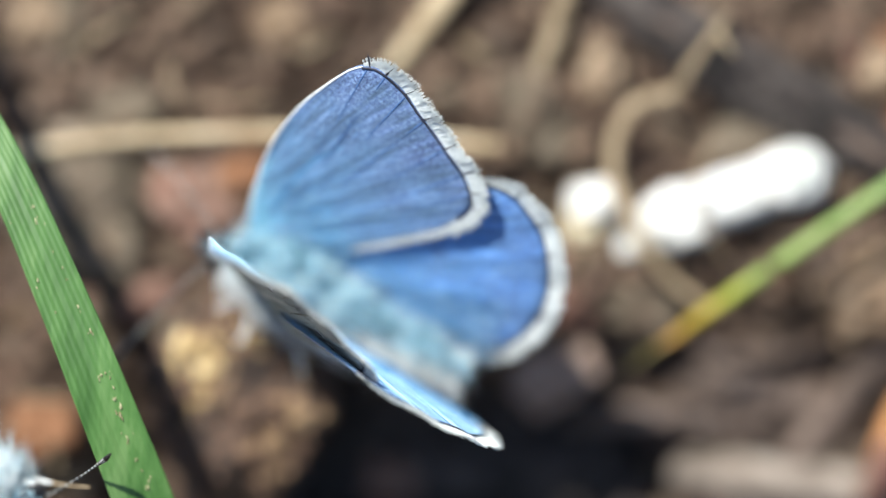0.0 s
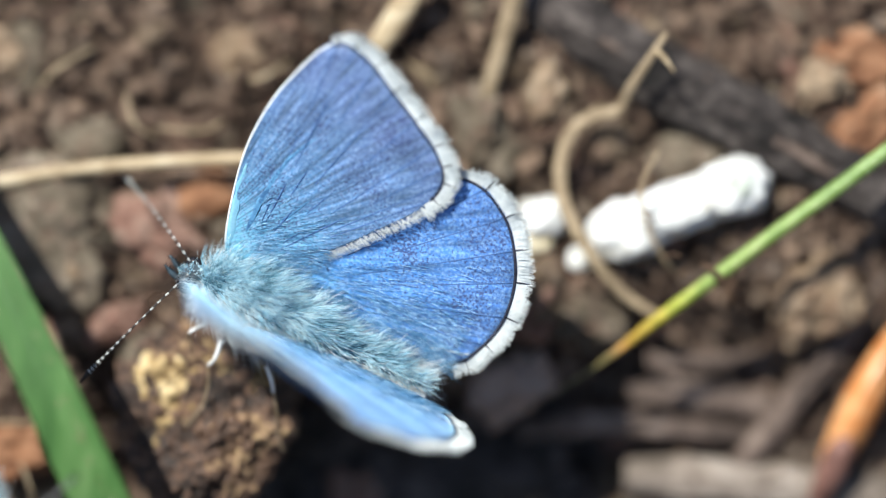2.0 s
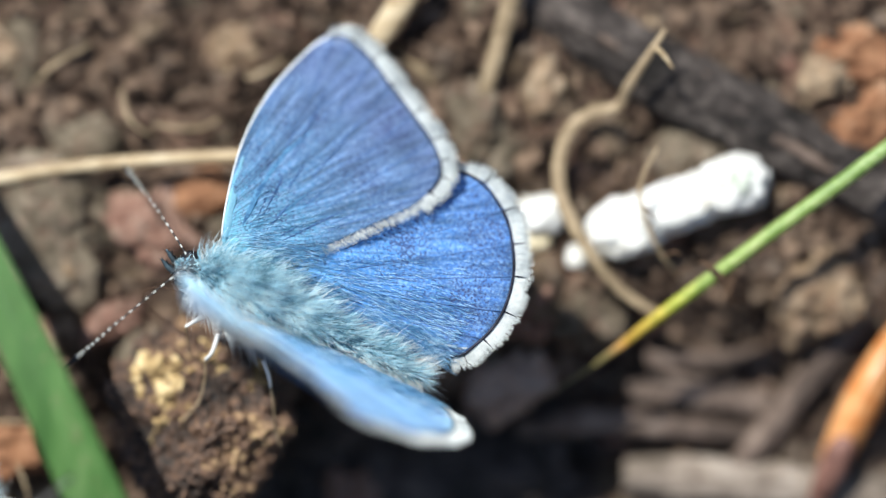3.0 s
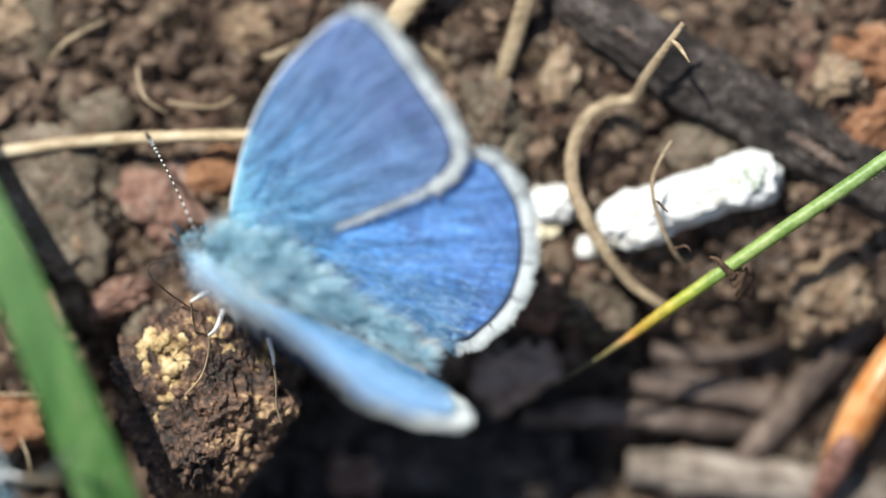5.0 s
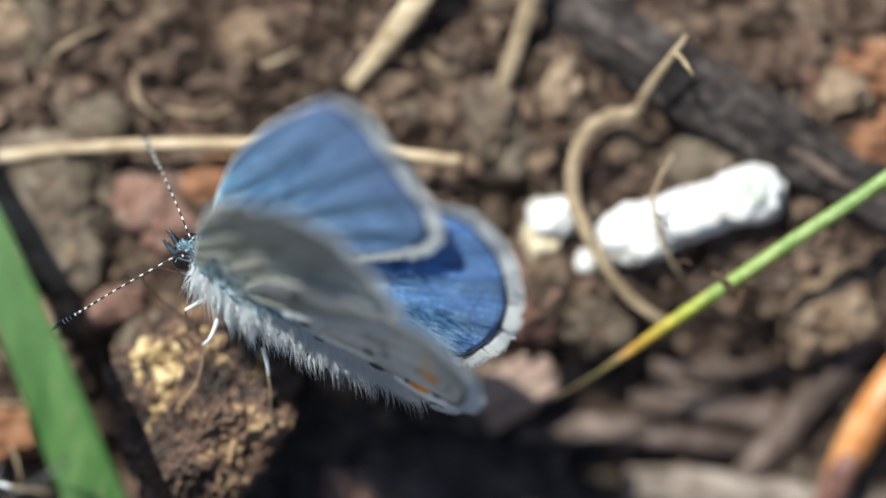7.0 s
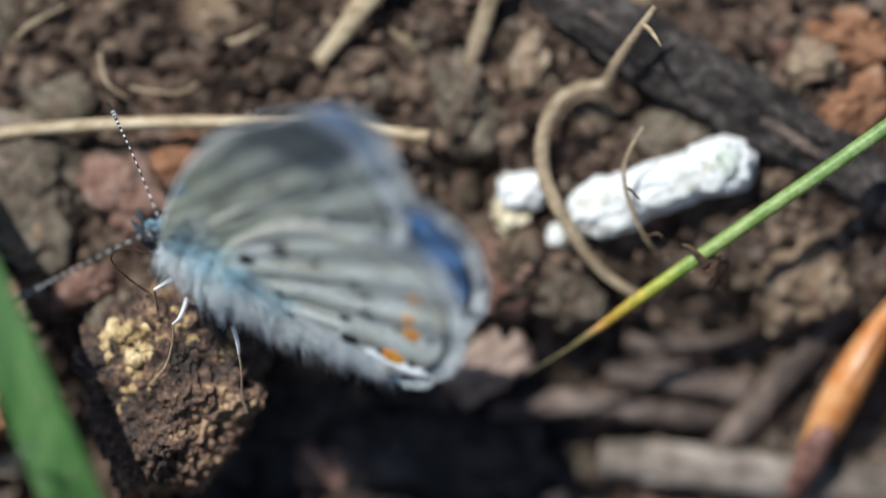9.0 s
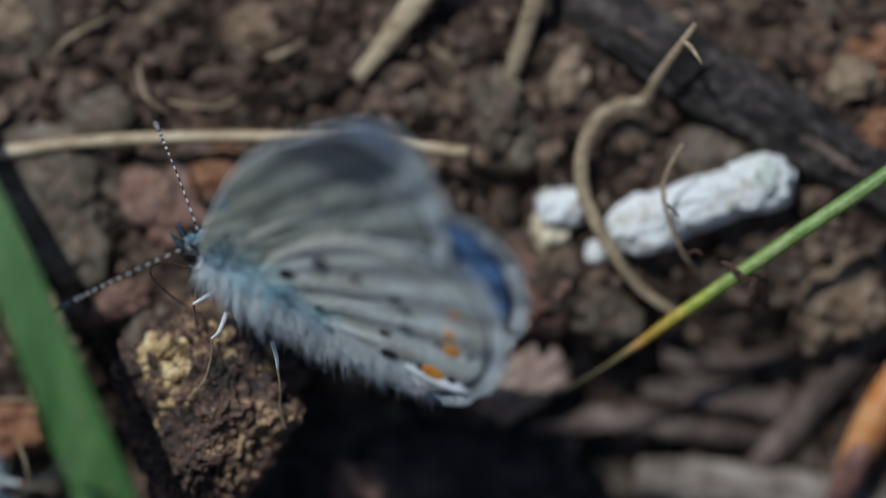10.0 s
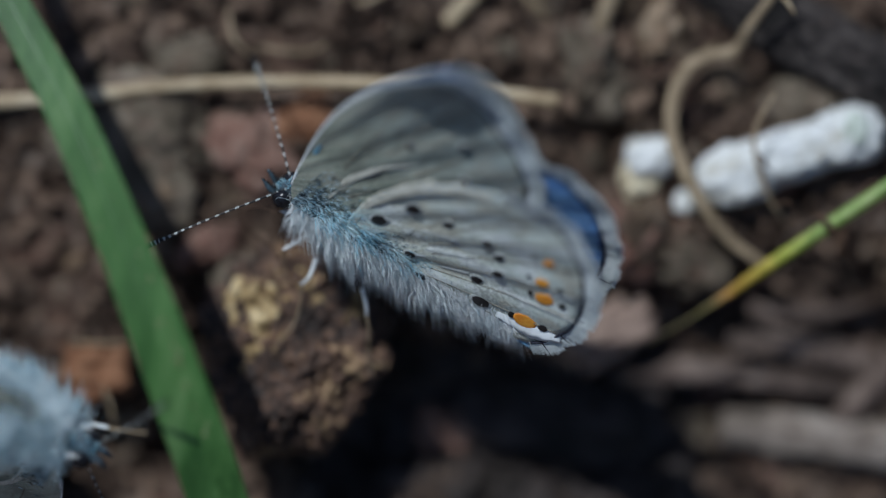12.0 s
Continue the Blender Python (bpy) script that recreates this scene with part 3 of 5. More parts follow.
stone("stone", (-23.22, 3.91, -11.0), (4.6, 3.8, 1.6), STONE_GREY, "flat grey stone slab bedded in soil", (0, 0, -15), 9.7)
stone("stone", (-20.90, 8.98, -11.1), (2.4, 1.4, 1.1), STONE_GREY, "greenish grey stone behind the dry twig", (0, 0, 5), 9.2)
stone("stone", (-16.28, 3.56, -10.5), (2.2, 2.6, 1.4), STONE_RED, "dull reddish brown stone bedded in soil", (0, 0, 30), 10.8)
stone("stone", (-13.42, 5.58, -10.3), (2.0, 1.4, 1.2), STONE_ORANGE, "rusty orange stone behind the butterfly", (0, 0, 20), 11.2, 0.14)
stone("stone", (-19.09, -1.88, -9.3), (1.8, 1.0, 1.2), STONE_RED, "small brick-red stone beside the clod", (0, 0, 20), 12.3)
stone("stone", (-17.12, -4.00, -9.8), (1.5, 1.8, 1.3), STONE_GREY, "brownish grey stone behind the clod", (0, 0, -20), 13.3)
stone("stone", (-25.35, -9.38, -9.8), (2.0, 1.8, 1.4), STONE_ORANGE, "rusty orange stone under the grass blade", (0, 0, 10), 14.4)
stone("stone", (-4.85, -12.7, -15.4), (1.9, 1.5, 1.4), STONE_RED, "dull pinkish stone in the hollow below the butterfly", (0, 0, 0), 15.4)
stone("stone", (4.6, -6.4, -13.2), (2.6, 1.9, 1.5), STONE_PINK, "pale pinkish stone by the dark hollow", (0, 0, 30), 16.4)
stone("stone", (5.44, -1.32, -10.8), (1.6, 2.4, 1.5), STONE_RED, "dull pinkish stone in the soil", (0, 0, -10), 17.4)
stone("stone", (12.72, 14.08, -11.3), (1.8, 1.3, 1.2), STONE_TAN, "pinkish pale stone against the dark branch", (0, 0, 0), 18.4)
stone("stone", (9.34, -2.67, -11.3), (2.6, 1.5, 1.5), STONE_GREY, "brown stone in shade under the curled straw", (0, 0, -15), 19.4)
stone("stone", (15.77, 7.14, -12.0), (2.2, 2.0, 1.5), STONE_GREY, "brown stone behind the white lump", (0, 0, 40), 20.4)

log("branch", [(3.93, 19.69, -11.8), (9.81, 14.87, -10.4), (15.35, 11.3, -10), (20.73, 8.28, -10), (26.41, 4.75, -10.2), (34.37, -0.3, -11.3)],
      [1.7, 1.9, 2.0, 1.9, 1.9, 1.8], CHAR, "thick charred-looking dark branch lying on soil", "branch", 0.16, 30, 16, 3.0, 0.2, 26, (CHAR, BARK, CHAR, SHADE_BARK))
log("twig", [(-34.58, 5.99, -9.2), (-26.17, 6.71, -8.7), (-21.78, 7.29, -8.3), (-16.09, 7.61, -7.8), (-11.43, 7.64, -7.6), (-6.12, 7.58, -7.6), (-1.80, 7.16, -7.8), (1.27, 6.84, -8)],
      [0.42, 0.40, 0.38, 0.38, 0.36, 0.36, 0.36, 0.40], STRAW, "straight dry pale straw-coloured twig on the soil", "twig", 0.12, 12, 8, 2.0, 0.06, 5, (STRAW, STRAW_GREY))
stick("straw", [(0.20, 18.65, -7), (-1.97, 15.39, -8), (-4.00, 12.80, -9.5), (-5.46, 11.10, -10.5)], [0.85, 0.75, 0.55, 0.35], STRAW, "pale dry flattened straw stuck in soil", "straw", 0.08, 10, 8, 0.45)
stick("straw", [(5.85, 18.31, -7), (5.04, 15.39, -8), (4.22, 12.77, -9), (3.57, 10.87, -10)], [0.6, 0.55, 0.5, 0.4], STRAW_GREY, "dull tan dry straw stuck in soil", "straw", 0.1, 10, 8, 0.5)
stick("straw", [(-1.65, 14.20, -10.5), (-0.30, 12.83, -10.2), (0.54, 11.68, -10.8)], [0.35, 0.4, 0.3], STRAW_GREY, "short brown straw bit on the soil", "straw", 0.1)
curl = thing("curled_straw", (13.27, -2.48, -9), "curled dry tan grass straw with forked tip", "straw")
part("stalk", tube(bmesh.new(), [(14.29, 14.26, -4.9), (13.25, 12.75, -5.6), (12.15, 11.16, -6.8), (11.48, 9.98, -8), (9.89, 9.65, -8.2), (8.55, 8.55, -8.2), (7.88, 6.54, -8), (8.07, 4.37, -7.8), (9.03, 2.3, -7.7), (10.22, 0.36, -8.1), (11.75, -1.31, -8.8), (13.96, -2.65, -9.3)], [0.16, 0.25, 0.30, 0.34, 0.36, 0.42, 0.42, 0.44, 0.42, 0.36, 0.32, 0.25], 8, 8, 0.1, 0.6), STRAW_GREY, curl, base=(13.27, -2.48, -9))
part("prong", tube(bmesh.new(), [(13.65, 13.22, -5), (14.08, 12.8, -4.6), (14.63, 11.93, -4.4)], [0.14, 0.15, 0.06], 6, 6), STRAW, curl, "pale bent side prong", base=(13.27, -2.48, -9))
spray = thing("dry_sprig", (15.28, -0.97, -9), "thin dry brown sprig in front of white lump", "sprig")
part("stalk", tube(bmesh.new(), [(13.67, 7.38, -6), (12.77, 5.72, -6), (12.58, 4.34, -6.2), (13.14, 2.35, -6.5), (14.02, 0.7, -7.5), (15.31, -0.7, -9.5)], [0.08, 0.13, 0.14, 0.14, 0.13, 0.10], 6, 8, 0.2), STRAW_GREY, spray, base=(15.28, -0.97, -9))
part("barb", tube(bmesh.new(), [(12.80, 3.83, -5.2), (13.17, 3.39, -4.8), (13.43, 3.16, -4.7)], [0.08, 0.08, 0.03], 5, 4), BURR, spray, base=(15.28, -0.97, -9))
part("barb", tube(bmesh.new(), [(13.77, 0.96, -6), (14.47, 1.19, -5.6), (14.83, 0.86, -5.5)], [0.09, 0.08, 0.03], 5, 4), BURR, spray, base=(15.28, -0.97, -9))
part("barb", tube(bmesh.new(), [(14.66, -0.13, -7), (15.12, 0.20, -6.5), (15.46, -0.30, -6.5)], [0.12, 0.10, 0.03], 5, 4), BURR, spray, base=(15.28, -0.97, -9))

log("stick", [(5.01, -9.16, -14.8), (10.14, -8.87, -14.3), (14.25, -9.28, -14.3), (19.43, -10.09, -14.8)], [0.7, 0.85, 0.8, 0.6], BARK, "dark brown stick lying in shade", "stick", 0.14, 16, 12, 33.7, 0.16, 7, (BARK, CHAR), 1.0)
log("stick", [(11.85, -6.82, -14.3), (15.25, -7.14, -13.8), (20.42, -8.19, -14.3)], [0.7, 0.95, 0.8], BARK, "flat reddish brown bark strip in shade", "stick", 0.25, 14, 8, 35.4, 0.12, 7, (BARK, CHAR), 0.6)
log("stick", [(18.36, -12.30, -14.3), (21.04, -8.85, -13.6), (24.09, -5.42, -13.3), (27.50, -2.01, -13.3), (31.31, 0.72, -13.8)], [0.9, 0.9, 0.85, 0.75, 0.7], BARK, "dark brown stick propped across the others", "stick", 0.14, 16, 12, 35.1, 0.16, 7, (BARK, CHAR), 1.0)
log("stick", [(11.53, -12.32, -14.8), (15.96, -12.57, -14.3), (21.10, -13.26, -14.3), (27.27, -14.01, -14.3), (34.87, -15.07, -14.8)], [1.1, 1.35, 1.4, 1.4, 1.3], PALE_WOOD, "thick weathered pale grey-brown stick on soil", "stick", 0.10, 18, 12, 37.8, 0.12, 7, (PALE_WOOD, BARK), 1.0)
log("stick", [(12.85, -5.09, -13.8), (16.96, -5.44, -13.8), (21.10, -5.10, -14.3)], [0.5, 0.6, 0.5], BARK, "thin brown stick in shade", "stick", 0.2, 14, 10, 37.5, 0.12, 7, (BARK, CHAR), 1.0)


# Black splintered chunks, added so the hollow looks deep in shade.
def shade_chunk(centre, radii, turn, seed, label):
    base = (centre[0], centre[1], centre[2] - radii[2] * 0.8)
    ob = thing("shade_block", base, label, "wood")
    part("chunk", lump(bmesh.new(), centre, radii, (0, 0, turn), seed, 0.35, 5, 1.0, 0.25), SHADE_BARK, ob, base=base)
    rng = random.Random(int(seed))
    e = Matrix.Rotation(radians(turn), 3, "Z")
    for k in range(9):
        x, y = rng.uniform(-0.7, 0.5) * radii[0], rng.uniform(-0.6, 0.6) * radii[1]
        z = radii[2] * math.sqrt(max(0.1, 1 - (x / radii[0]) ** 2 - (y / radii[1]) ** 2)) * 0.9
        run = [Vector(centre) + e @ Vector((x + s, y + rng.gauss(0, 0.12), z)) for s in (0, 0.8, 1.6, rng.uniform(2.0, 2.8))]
        part("splinter", tube(bmesh.new(), run, [0.08, 0.25, 0.22, 0.06], 7, 5, 0.5, 0.7, k), (SHADE_BARK, CHAR)[k % 2], ob, "dark splinter on a chunk standing in for shade", base=base)


shade_chunk((1.93, -11.83, -16), (6.6, 3.0, 2.4), -7, 22.0, "black chunk standing in for shade in the hollow")
shade_chunk((-4.98, -11.37, -16.5), (4.2, 3.0, 2.2), 15, 23.0, "black chunk standing in for shade behind the clod")


def build_husk():
    """A long dry bud scale, curved across and pointed at both ends."""
    bm = bmesh.new()
    line = curve_pts([(23.75, -12.3, -12.3), (24.85, -9.9, -11.3), (26.25, -7.25, -10.8), (27.9, -4.36, -11.1), (29.6, -1.66, -12.3)], 10)
    n = len(line)
    rows = []
    for i, c in enumerate(line):
        t = i / (n - 1)
        w = 1.2 * math.sin(math.pi * min(1, 0.12 + t * 0.95)) ** 0.7
        d = (line[min(i + 1, n - 1)] - line[max(i - 1, 0)]).normalized()
        a = d.cross(Vector((0, 0, 1))).normalized()
        rows.append([[bm.verts.new(c + a * (w * s) + Vector((0, 0, lift + 0.75 * w * (1 - s * s)))) for s in np.linspace(-1, 1, 9)] for lift in (0, -0.18)])
    for p, q in zip(rows, rows[1:]):
        for k in range(8):
            bm.faces.new((p[0][k], p[0][k + 1], q[0][k + 1], q[0][k]))
            bm.faces.new((p[1][k + 1], p[1][k], q[1][k], q[1][k + 1]))
        for k in (0, 8):
            bm.faces.new((p[0][k], q[0][k], q[1][k], p[1][k]))
    bmesh.ops.recalc_face_normals(bm, faces=bm.faces)
    base = (23.53, -12.73, -12.8)
    ob = thing("bud_husk", base, "glossy orange-brown dry bud husk on the soil", "husk")
    part("outer_scale", bm, HUSK, ob, base=base)
    part("stub", tube(bmesh.new(), [(22.9, -14.2, -12.6), (23.5, -12.9, -11.6), (24.3, -11.2, -10.8), (24.9, -9.9, -10.9)], [0.5, 0.8, 0.85, 0.3], 9, 6, 0.25, 0.7), STUB, ob, "dark brown stub at its foot", base=base)
    part("keel", tube(bmesh.new(), [(24.7, -10.3, -10.6), (26.15, -7.2, -9.85), (27.87, -4.35, -10.2)], [0.06, 0.11, 0.05], 6, 6, 0.2), HUSK, ob, "raised keel line", base=base)


build_husk()


def build_lump():
    """Crumbly white dropping in two pieces with a tan end."""
    base = (13.33, 2.73, -10)
    ob = thing("white_dropping", base, "chalky white crumbled bird dropping lying on soil", "dropping")
    for c, radii, a, seed in (((11.83, 2.79, -9.6), (2.7, 1.7, 1.5), 18, 1.2), ((14.84, 4, -9.4), (3.6, 1.55, 1.55), 20, 2.2), ((18.33, 5.13, -9.3), (2.2, 1.75, 1.6), 15, 3.2)):
        part("chunk", lump(bmesh.new(), c, radii, (0, 0, a), seed, 0.2, 5, 1.35, 0.12), CHALK, ob, base=base)
    part("end_piece", lump(bmesh.new(), (6.76, 3.74, -9.8), (1.45, 1.1, 1.2), (0, 0, 10), 5.2, 0.3, 4, 1.4, 0.3), CHALK, ob, base=base)
    part("tan_end", lump(bmesh.new(), (6.21, 2.33, -10.6), (1.1, 1.2, 1.2), (0, 0, 10), 6.2, 0.3, 4, 1.4, 0.3), CHALK_TAN, ob, "tan crusted end", base=base)
    part("pit", lump(bmesh.new(), (18.63, 5.47, -7.75), (0.75, 1.0, 0.3), (0, 0, 20), 9.2, 0.45, 4), PIT, ob, "greenish grey pit", base=base)
    part("stain", lump(bmesh.new(), (9.29, 4.07, -9.1), (0.35, 0.5, 0.3), (0, 0, 0), 4.4, 0.4, 3), STONE_GREY, ob, "grey stain by the joint", base=base)
    part("chip", lump(bmesh.new(), (8.95, 1.11, -10), (0.7, 0.7, 0.7), (0, 0, 0), 7.2, 0.35, 3, 1.4, 0.3), CHALK, ob, base=base)


build_lump()


def build_clod():
    base = (-14.16, -9.55, -14)
    ob = thing("earth_clod", base, "crumbly brown earth clod with ochre crust on top", "clod")
    bm = bmesh.new()
    lump(bm, (0, 0, 0), (4.6, 5.6, 3.3), (0, 0, 8), 2.6, 0.3, 7, 1.2, 0.4)
    middle = Vector((-13.89, -8.35, -8.3))
    for v in bm.verts:
        thin = 1 - 0.085 * max(0.0, -v.co.y - 0.5)
        v.co = middle + Vector((v.co.x * thin + 0.12 * min(0, v.co.y), v.co.y, v.co.z))
    part("clod_body", bm, CLOD, ob, base=base)
    rng = random.Random(11)
    bm = bmesh.new()
    for k in range(430):
        cx, cy, sx, sy, z = ((-15.6, -5.6, 2.4, 2.2, -5.4), (-14.4, -4.9, 3.2, 1.5, -5.6), (-10.6, -6.2, 1.0, 1.6, -5.8), (-13.6, -7.6, 3.4, 3.2, -5.4))[k % 4]
        ang, d = rng.uniform(0, 6.28), rng.random() ** 0.5
        r = 0.08 + 0.45 * rng.random() ** 2
        lump(bm, (cx + sx * d * math.cos(ang), cy + sy * d * math.sin(ang), z - 0.5 * d * d), (r, r * rng.uniform(0.5, 1), r * 0.6), (0, 0, rng.uniform(0, 180)), k * 1.3, 0.6, 2)
    part("crust", bm, LICHEN, ob, "ochre yellow crust", base=base, kind="stuff")
    bm = bmesh.new()
    for k in range(420):
        a, d = rng.uniform(0, 6.28), rng.random() ** 0.5
        x, y = -13.5 + 3.4 * d * math.cos(a), -8.8 + 4.6 * d * math.sin(a)
        r = 0.08 + 0.5 * rng.random() ** 2.5
        lump(bm, (x, y, -5.1 - 1.5 * d * d), (r, r * rng.uniform(0.5, 1), r * 0.7), (0, 0, rng.uniform(0, 180)), k * 2.3, 0.45, 2)
    part("crumble", bm, CLOD, ob, base=base, kind="stuff")


build_clod()


# ---- grasses ----
def build_blade():
    """Broad grass blade, keeled along the middle, with ribs and a dark bar."""
    base = (-15.22, -27.11, -9)
    ob = thing("wild_grass", base, "broad green grass blade with pale scars leaning over soil", "grass")
    line = curve_pts([(-36.36, 24.55, 3), (-31.35, 13.89, 5.4), (-26.38, 5.34, 7.4), (-22.93, -1.99, 8.2), (-20.35, -8.06, 8.2), (-18.14, -13.82, 6.6), (-16.28, -20.43, 2), (-15.28, -27.23, -10)], 12)
    n = len(line)
    bm = bmesh.new()
    rows = []
    for i, c in enumerate(line):
        d = (line[min(i + 1, n - 1)] - line[max(i - 1, 0)]).normalized()
        a = Vector((-d.y, d.x, 0)).normalized()
        w = 1.66 * (0.45 + 0.55 * max(0.0, math.sin(math.pi * (0.62 * i / n - 0.02))))
        row = []
        for lift in (0, -0.12):
            row.append([bm.verts.new(c + a * (w * s) + Vector((0, 0, lift + 0.30 * abs(s) + 0.035 * math.cos(s * 26)))) for s in np.linspace(-1, 1, 27)])
        rows.append(row)
    for p, q in zip(rows, rows[1:]):
        for k in range(26):
            bm.faces.new((p[0][k], p[0][k + 1], q[0][k + 1], q[0][k]))
            bm.faces.new((p[1][k + 1], p[1][k], q[1][k], q[1][k + 1]))
        for k in (0, 26):
            bm.faces.new((p[0][k], q[0][k], q[1][k], p[1][k]))
    bmesh.ops.recalc_face_normals(bm, faces=bm.faces)
    part("blade", bm, GRASS, ob, base=base)
    rng = random.Random(3)
    bm = bmesh.new()
    for k in range(52):
        i = rng.randint(26, 56)
        c = line[i].lerp(line[i + 1], rng.random())
        d = (line[i + 1] - line[i]).normalized()
        a = Vector((-d.y, d.x, 0)).normalized()
        s = rng.gauss(0.38, 0.13) if k % 5 else rng.uniform(-0.8, 0.8)
        if abs(s) > 0.9:
            continue
        r = rng.uniform(0.015, 0.055)
        lump(bm, c + a * (1.4 * s) + Vector((0, 0, 0.30 * abs(s) + 0.05)), (r, r * rng.uniform(1, 5), 0.03), (0, 0, 20), k, 0.3, 1)
    part("scars", bm, GRASS_SPECK, ob, "pale specks and scars", base=base, kind="stuff")
    return ob


broad_grass = build_blade()
GRASS_FOOT = broad_grass.matrix_world.copy()


def build_stem():
    base = (5.95, -7.81, -11)
    ob = thing("wild_grass", base, "thin green grass stem with yellow and orange withered tip", "grass")
    pts = [(6.74, -7.18, -9.2), (9.38, -5.54, -8), (11.50, -4.02, -7), (13.13, -2.79, -6.5), (15.75, -0.96, -6), (20.32, 2.24, -5.2), (25.78, 6.02, -4.5), (36.47, 13.76, -3)]
    rad = [0.03, 0.10, 0.27, 0.36, 0.40, 0.43, 0.45, 0.5]
    part("withered_tip", tube(bmesh.new(), pts[:2], rad[:2], 10, 8, 0.08), STEM, ob, "thin dry grey-brown tip", base=base)
    part("stalk", tube(bmesh.new(), pts[1:], rad[1:], 12, 8, 0.04), STEM, ob, "green stalk withered to yellow and orange", base=base)
    bm = bmesh.new()
    rng = random.Random(17)
    for k in range(60):
        t = rng.random()
        c = Vector(pts[4]).lerp(Vector(pts[6]), t) + Vector((0.22, -0.30, rng.uniform(0, 0.2)))
        hair(bm, c, Vector((0.5 + rng.gauss(0, 0.3), -0.6, rng.gauss(0.3, 0.3))).normalized(), rng.uniform(0.12, 0.3), 0.015)
    part("fuzz", bm, STRAW, ob, "fine pale hairs", base=base, kind="stuff")


build_stem()
burr = thing("leaf_scrap", (18.9, -2.0, -8.0), "dark brown withered leaf scrap hooked on grass stem", "leaf")
part("hook", tube(bmesh.new(), [(15.85, 0.55, -5), (16.30, 0.42, -5), (16.75, -0.02, -5.2), (17.31, -0.63, -5.6)], [0.05, 0.13, 0.2, 0.28], 7, 6, 0.3, 0.6), BURR, burr, base=(18.9, -2.0, -8.0))
part("scrap", tube(bmesh.new(), [(17.15, -0.35, -5.6), (17.75, -0.75, -6.0), (18.3, -1.25, -6.8), (18.9, -2.0, -8.0)], [0.3, 0.72, 0.68, 0.12], 9, 10, 0.8, 0.2), BURR, burr, base=(18.9, -2.0, -8.0))
for pts, r in (([(-18.06, 11.93, -9), (-17.57, 10.05, -8.2), (-16.19, 9.00, -8.6)], 0.12), ([(-16.22, 9.75, -9), (-13.53, 9.41, -8.8), (-12.21, 10.10, -9.2)], 0.14), ([(-23.31, 12.29, -9.5), (-22.09, 13.44, -9), (-19.95, 14.64, -9.5)], 0.16),
               ([(-26.89, -7.66, -8.5), (-24.85, -7.72, -8.2), (-22.55, -7.60, -8.6)], 0.10), ([(-24.90, -10.15, -8), (-24.39, -11.30, -7.6), (-24.16, -12.65, -8)], 0.08), ([(-11.91, 12.82, -10), (-10.21, 12.47, -9.6), (-8.21, 13.50, -10)], 0.18)):
    stick("fibre", pts, [r * 0.6, r, r * 0.5], STRAW_GREY, "thin dry plant fibre curled on the soil", "fibre", 0.1, 6)


# ---- butterflies ----
FORE = [(0.19, 0.28), (-1.0, 1.30), (-1.5, 3.15), (-1.95, 5.74), (-2.1, 8.34), (-1.75, 11.30), (-1.00, 13.62), (-0.29, 15.19), (0.67, 16.03), (1.81, 15.93), (3.44, 15.19), (5.25, 14.08), (6.97, 13.06), (8.40, 11.95), (9.07, 11.02), (9.07, 9.91), (8.50, 8.52), (6.78, 6.39), (4.97, 4.17), (2.77, 1.57)]
HIND = [(2.4, 0.4), (1.7, 2.0), (2.2, 4.4), (3.8, 7.1), (5.7, 8.9), (7.7, 10.2), (9.7, 11.0), (11.48, 10.95), (13.04, 10.02), (14.22, 8.7), (15.15, 6.9), (15.6, 4.92), (15.51, 3.03), (14.87, 1.33), (14.19, 0.32), (12.3, -0.42), (8.98, -0.42), (5.32, -0.21)]


def camber(u, v, hind, side=1):
    """Height of the wing's middle surface over its flat plan. The left forewing is twisted, its tip drawn in."""
    a = math.atan2(v + 1.5, u + 3.0)
    d = math.hypot(u, v) / 17
    ripple = 0.06 * math.cos(a * 38) * min(1, 2.2 * d)
    if side < 0 and not hind:
        p, q = u / 9, v / 16
        rise = 1.18 * q * q + 0.27 * q ** 3 - 0.64 * p * q + 3.85 * p * q * q - 2.39 * q ** 4
        return ripple + (rise if rise < 0.6 else 0.6 + 0.4 * (rise - 0.6))
    return ripple + (0.4 if not hind else 0.5) * d * (1 - d) * 1.6 - 0.5 * d * d


def wing_sheet(outline, root, hind, side):
    """A two-faced membrane: blue scales above, grey below."""
    bm = bmesh.new()
    rim = curve_pts([(u, v, 0) for u, v in outline], 7, True)
    n, rings = len(rim), 18
    sheets = []
    for lift in (0.05, -0.05):
        mid = bm.verts.new((root[0], root[1] * side, camber(*root, hind, side) + lift))
        grid = []
        for k in range(1, rings + 1):
            t = k / rings
            row = []
            for p in rim:
                u, v = root[0] + (p.x - root[0]) * t, root[1] + (p.y - root[1]) * t
                row.append(bm.verts.new((u, v * side, camber(u, v, hind, side) + lift * (1 - 0.7 * t ** 6))))
            grid.append(row)
        sheets.append((mid, grid))
    for s, (mid, grid) in enumerate(sheets):
        for i in range(n):
            j = (i + 1) % n
            loops = [(mid, grid[0][i], grid[0][j])] + [(a[i], b[i], b[j], a[j]) for a, b in zip(grid, grid[1:])]
            for q in loops:
                f = bm.faces.new(q)
                f.material_index = s
    top, low = sheets[0][1][-1], sheets[1][1][-1]
    for i in range(n):
        bm.faces.new((top[i], low[i], low[(i + 1) % n], top[(i + 1) % n]))
    bmesh.ops.recalc_face_normals(bm, faces=bm.faces)
    return bm, rim


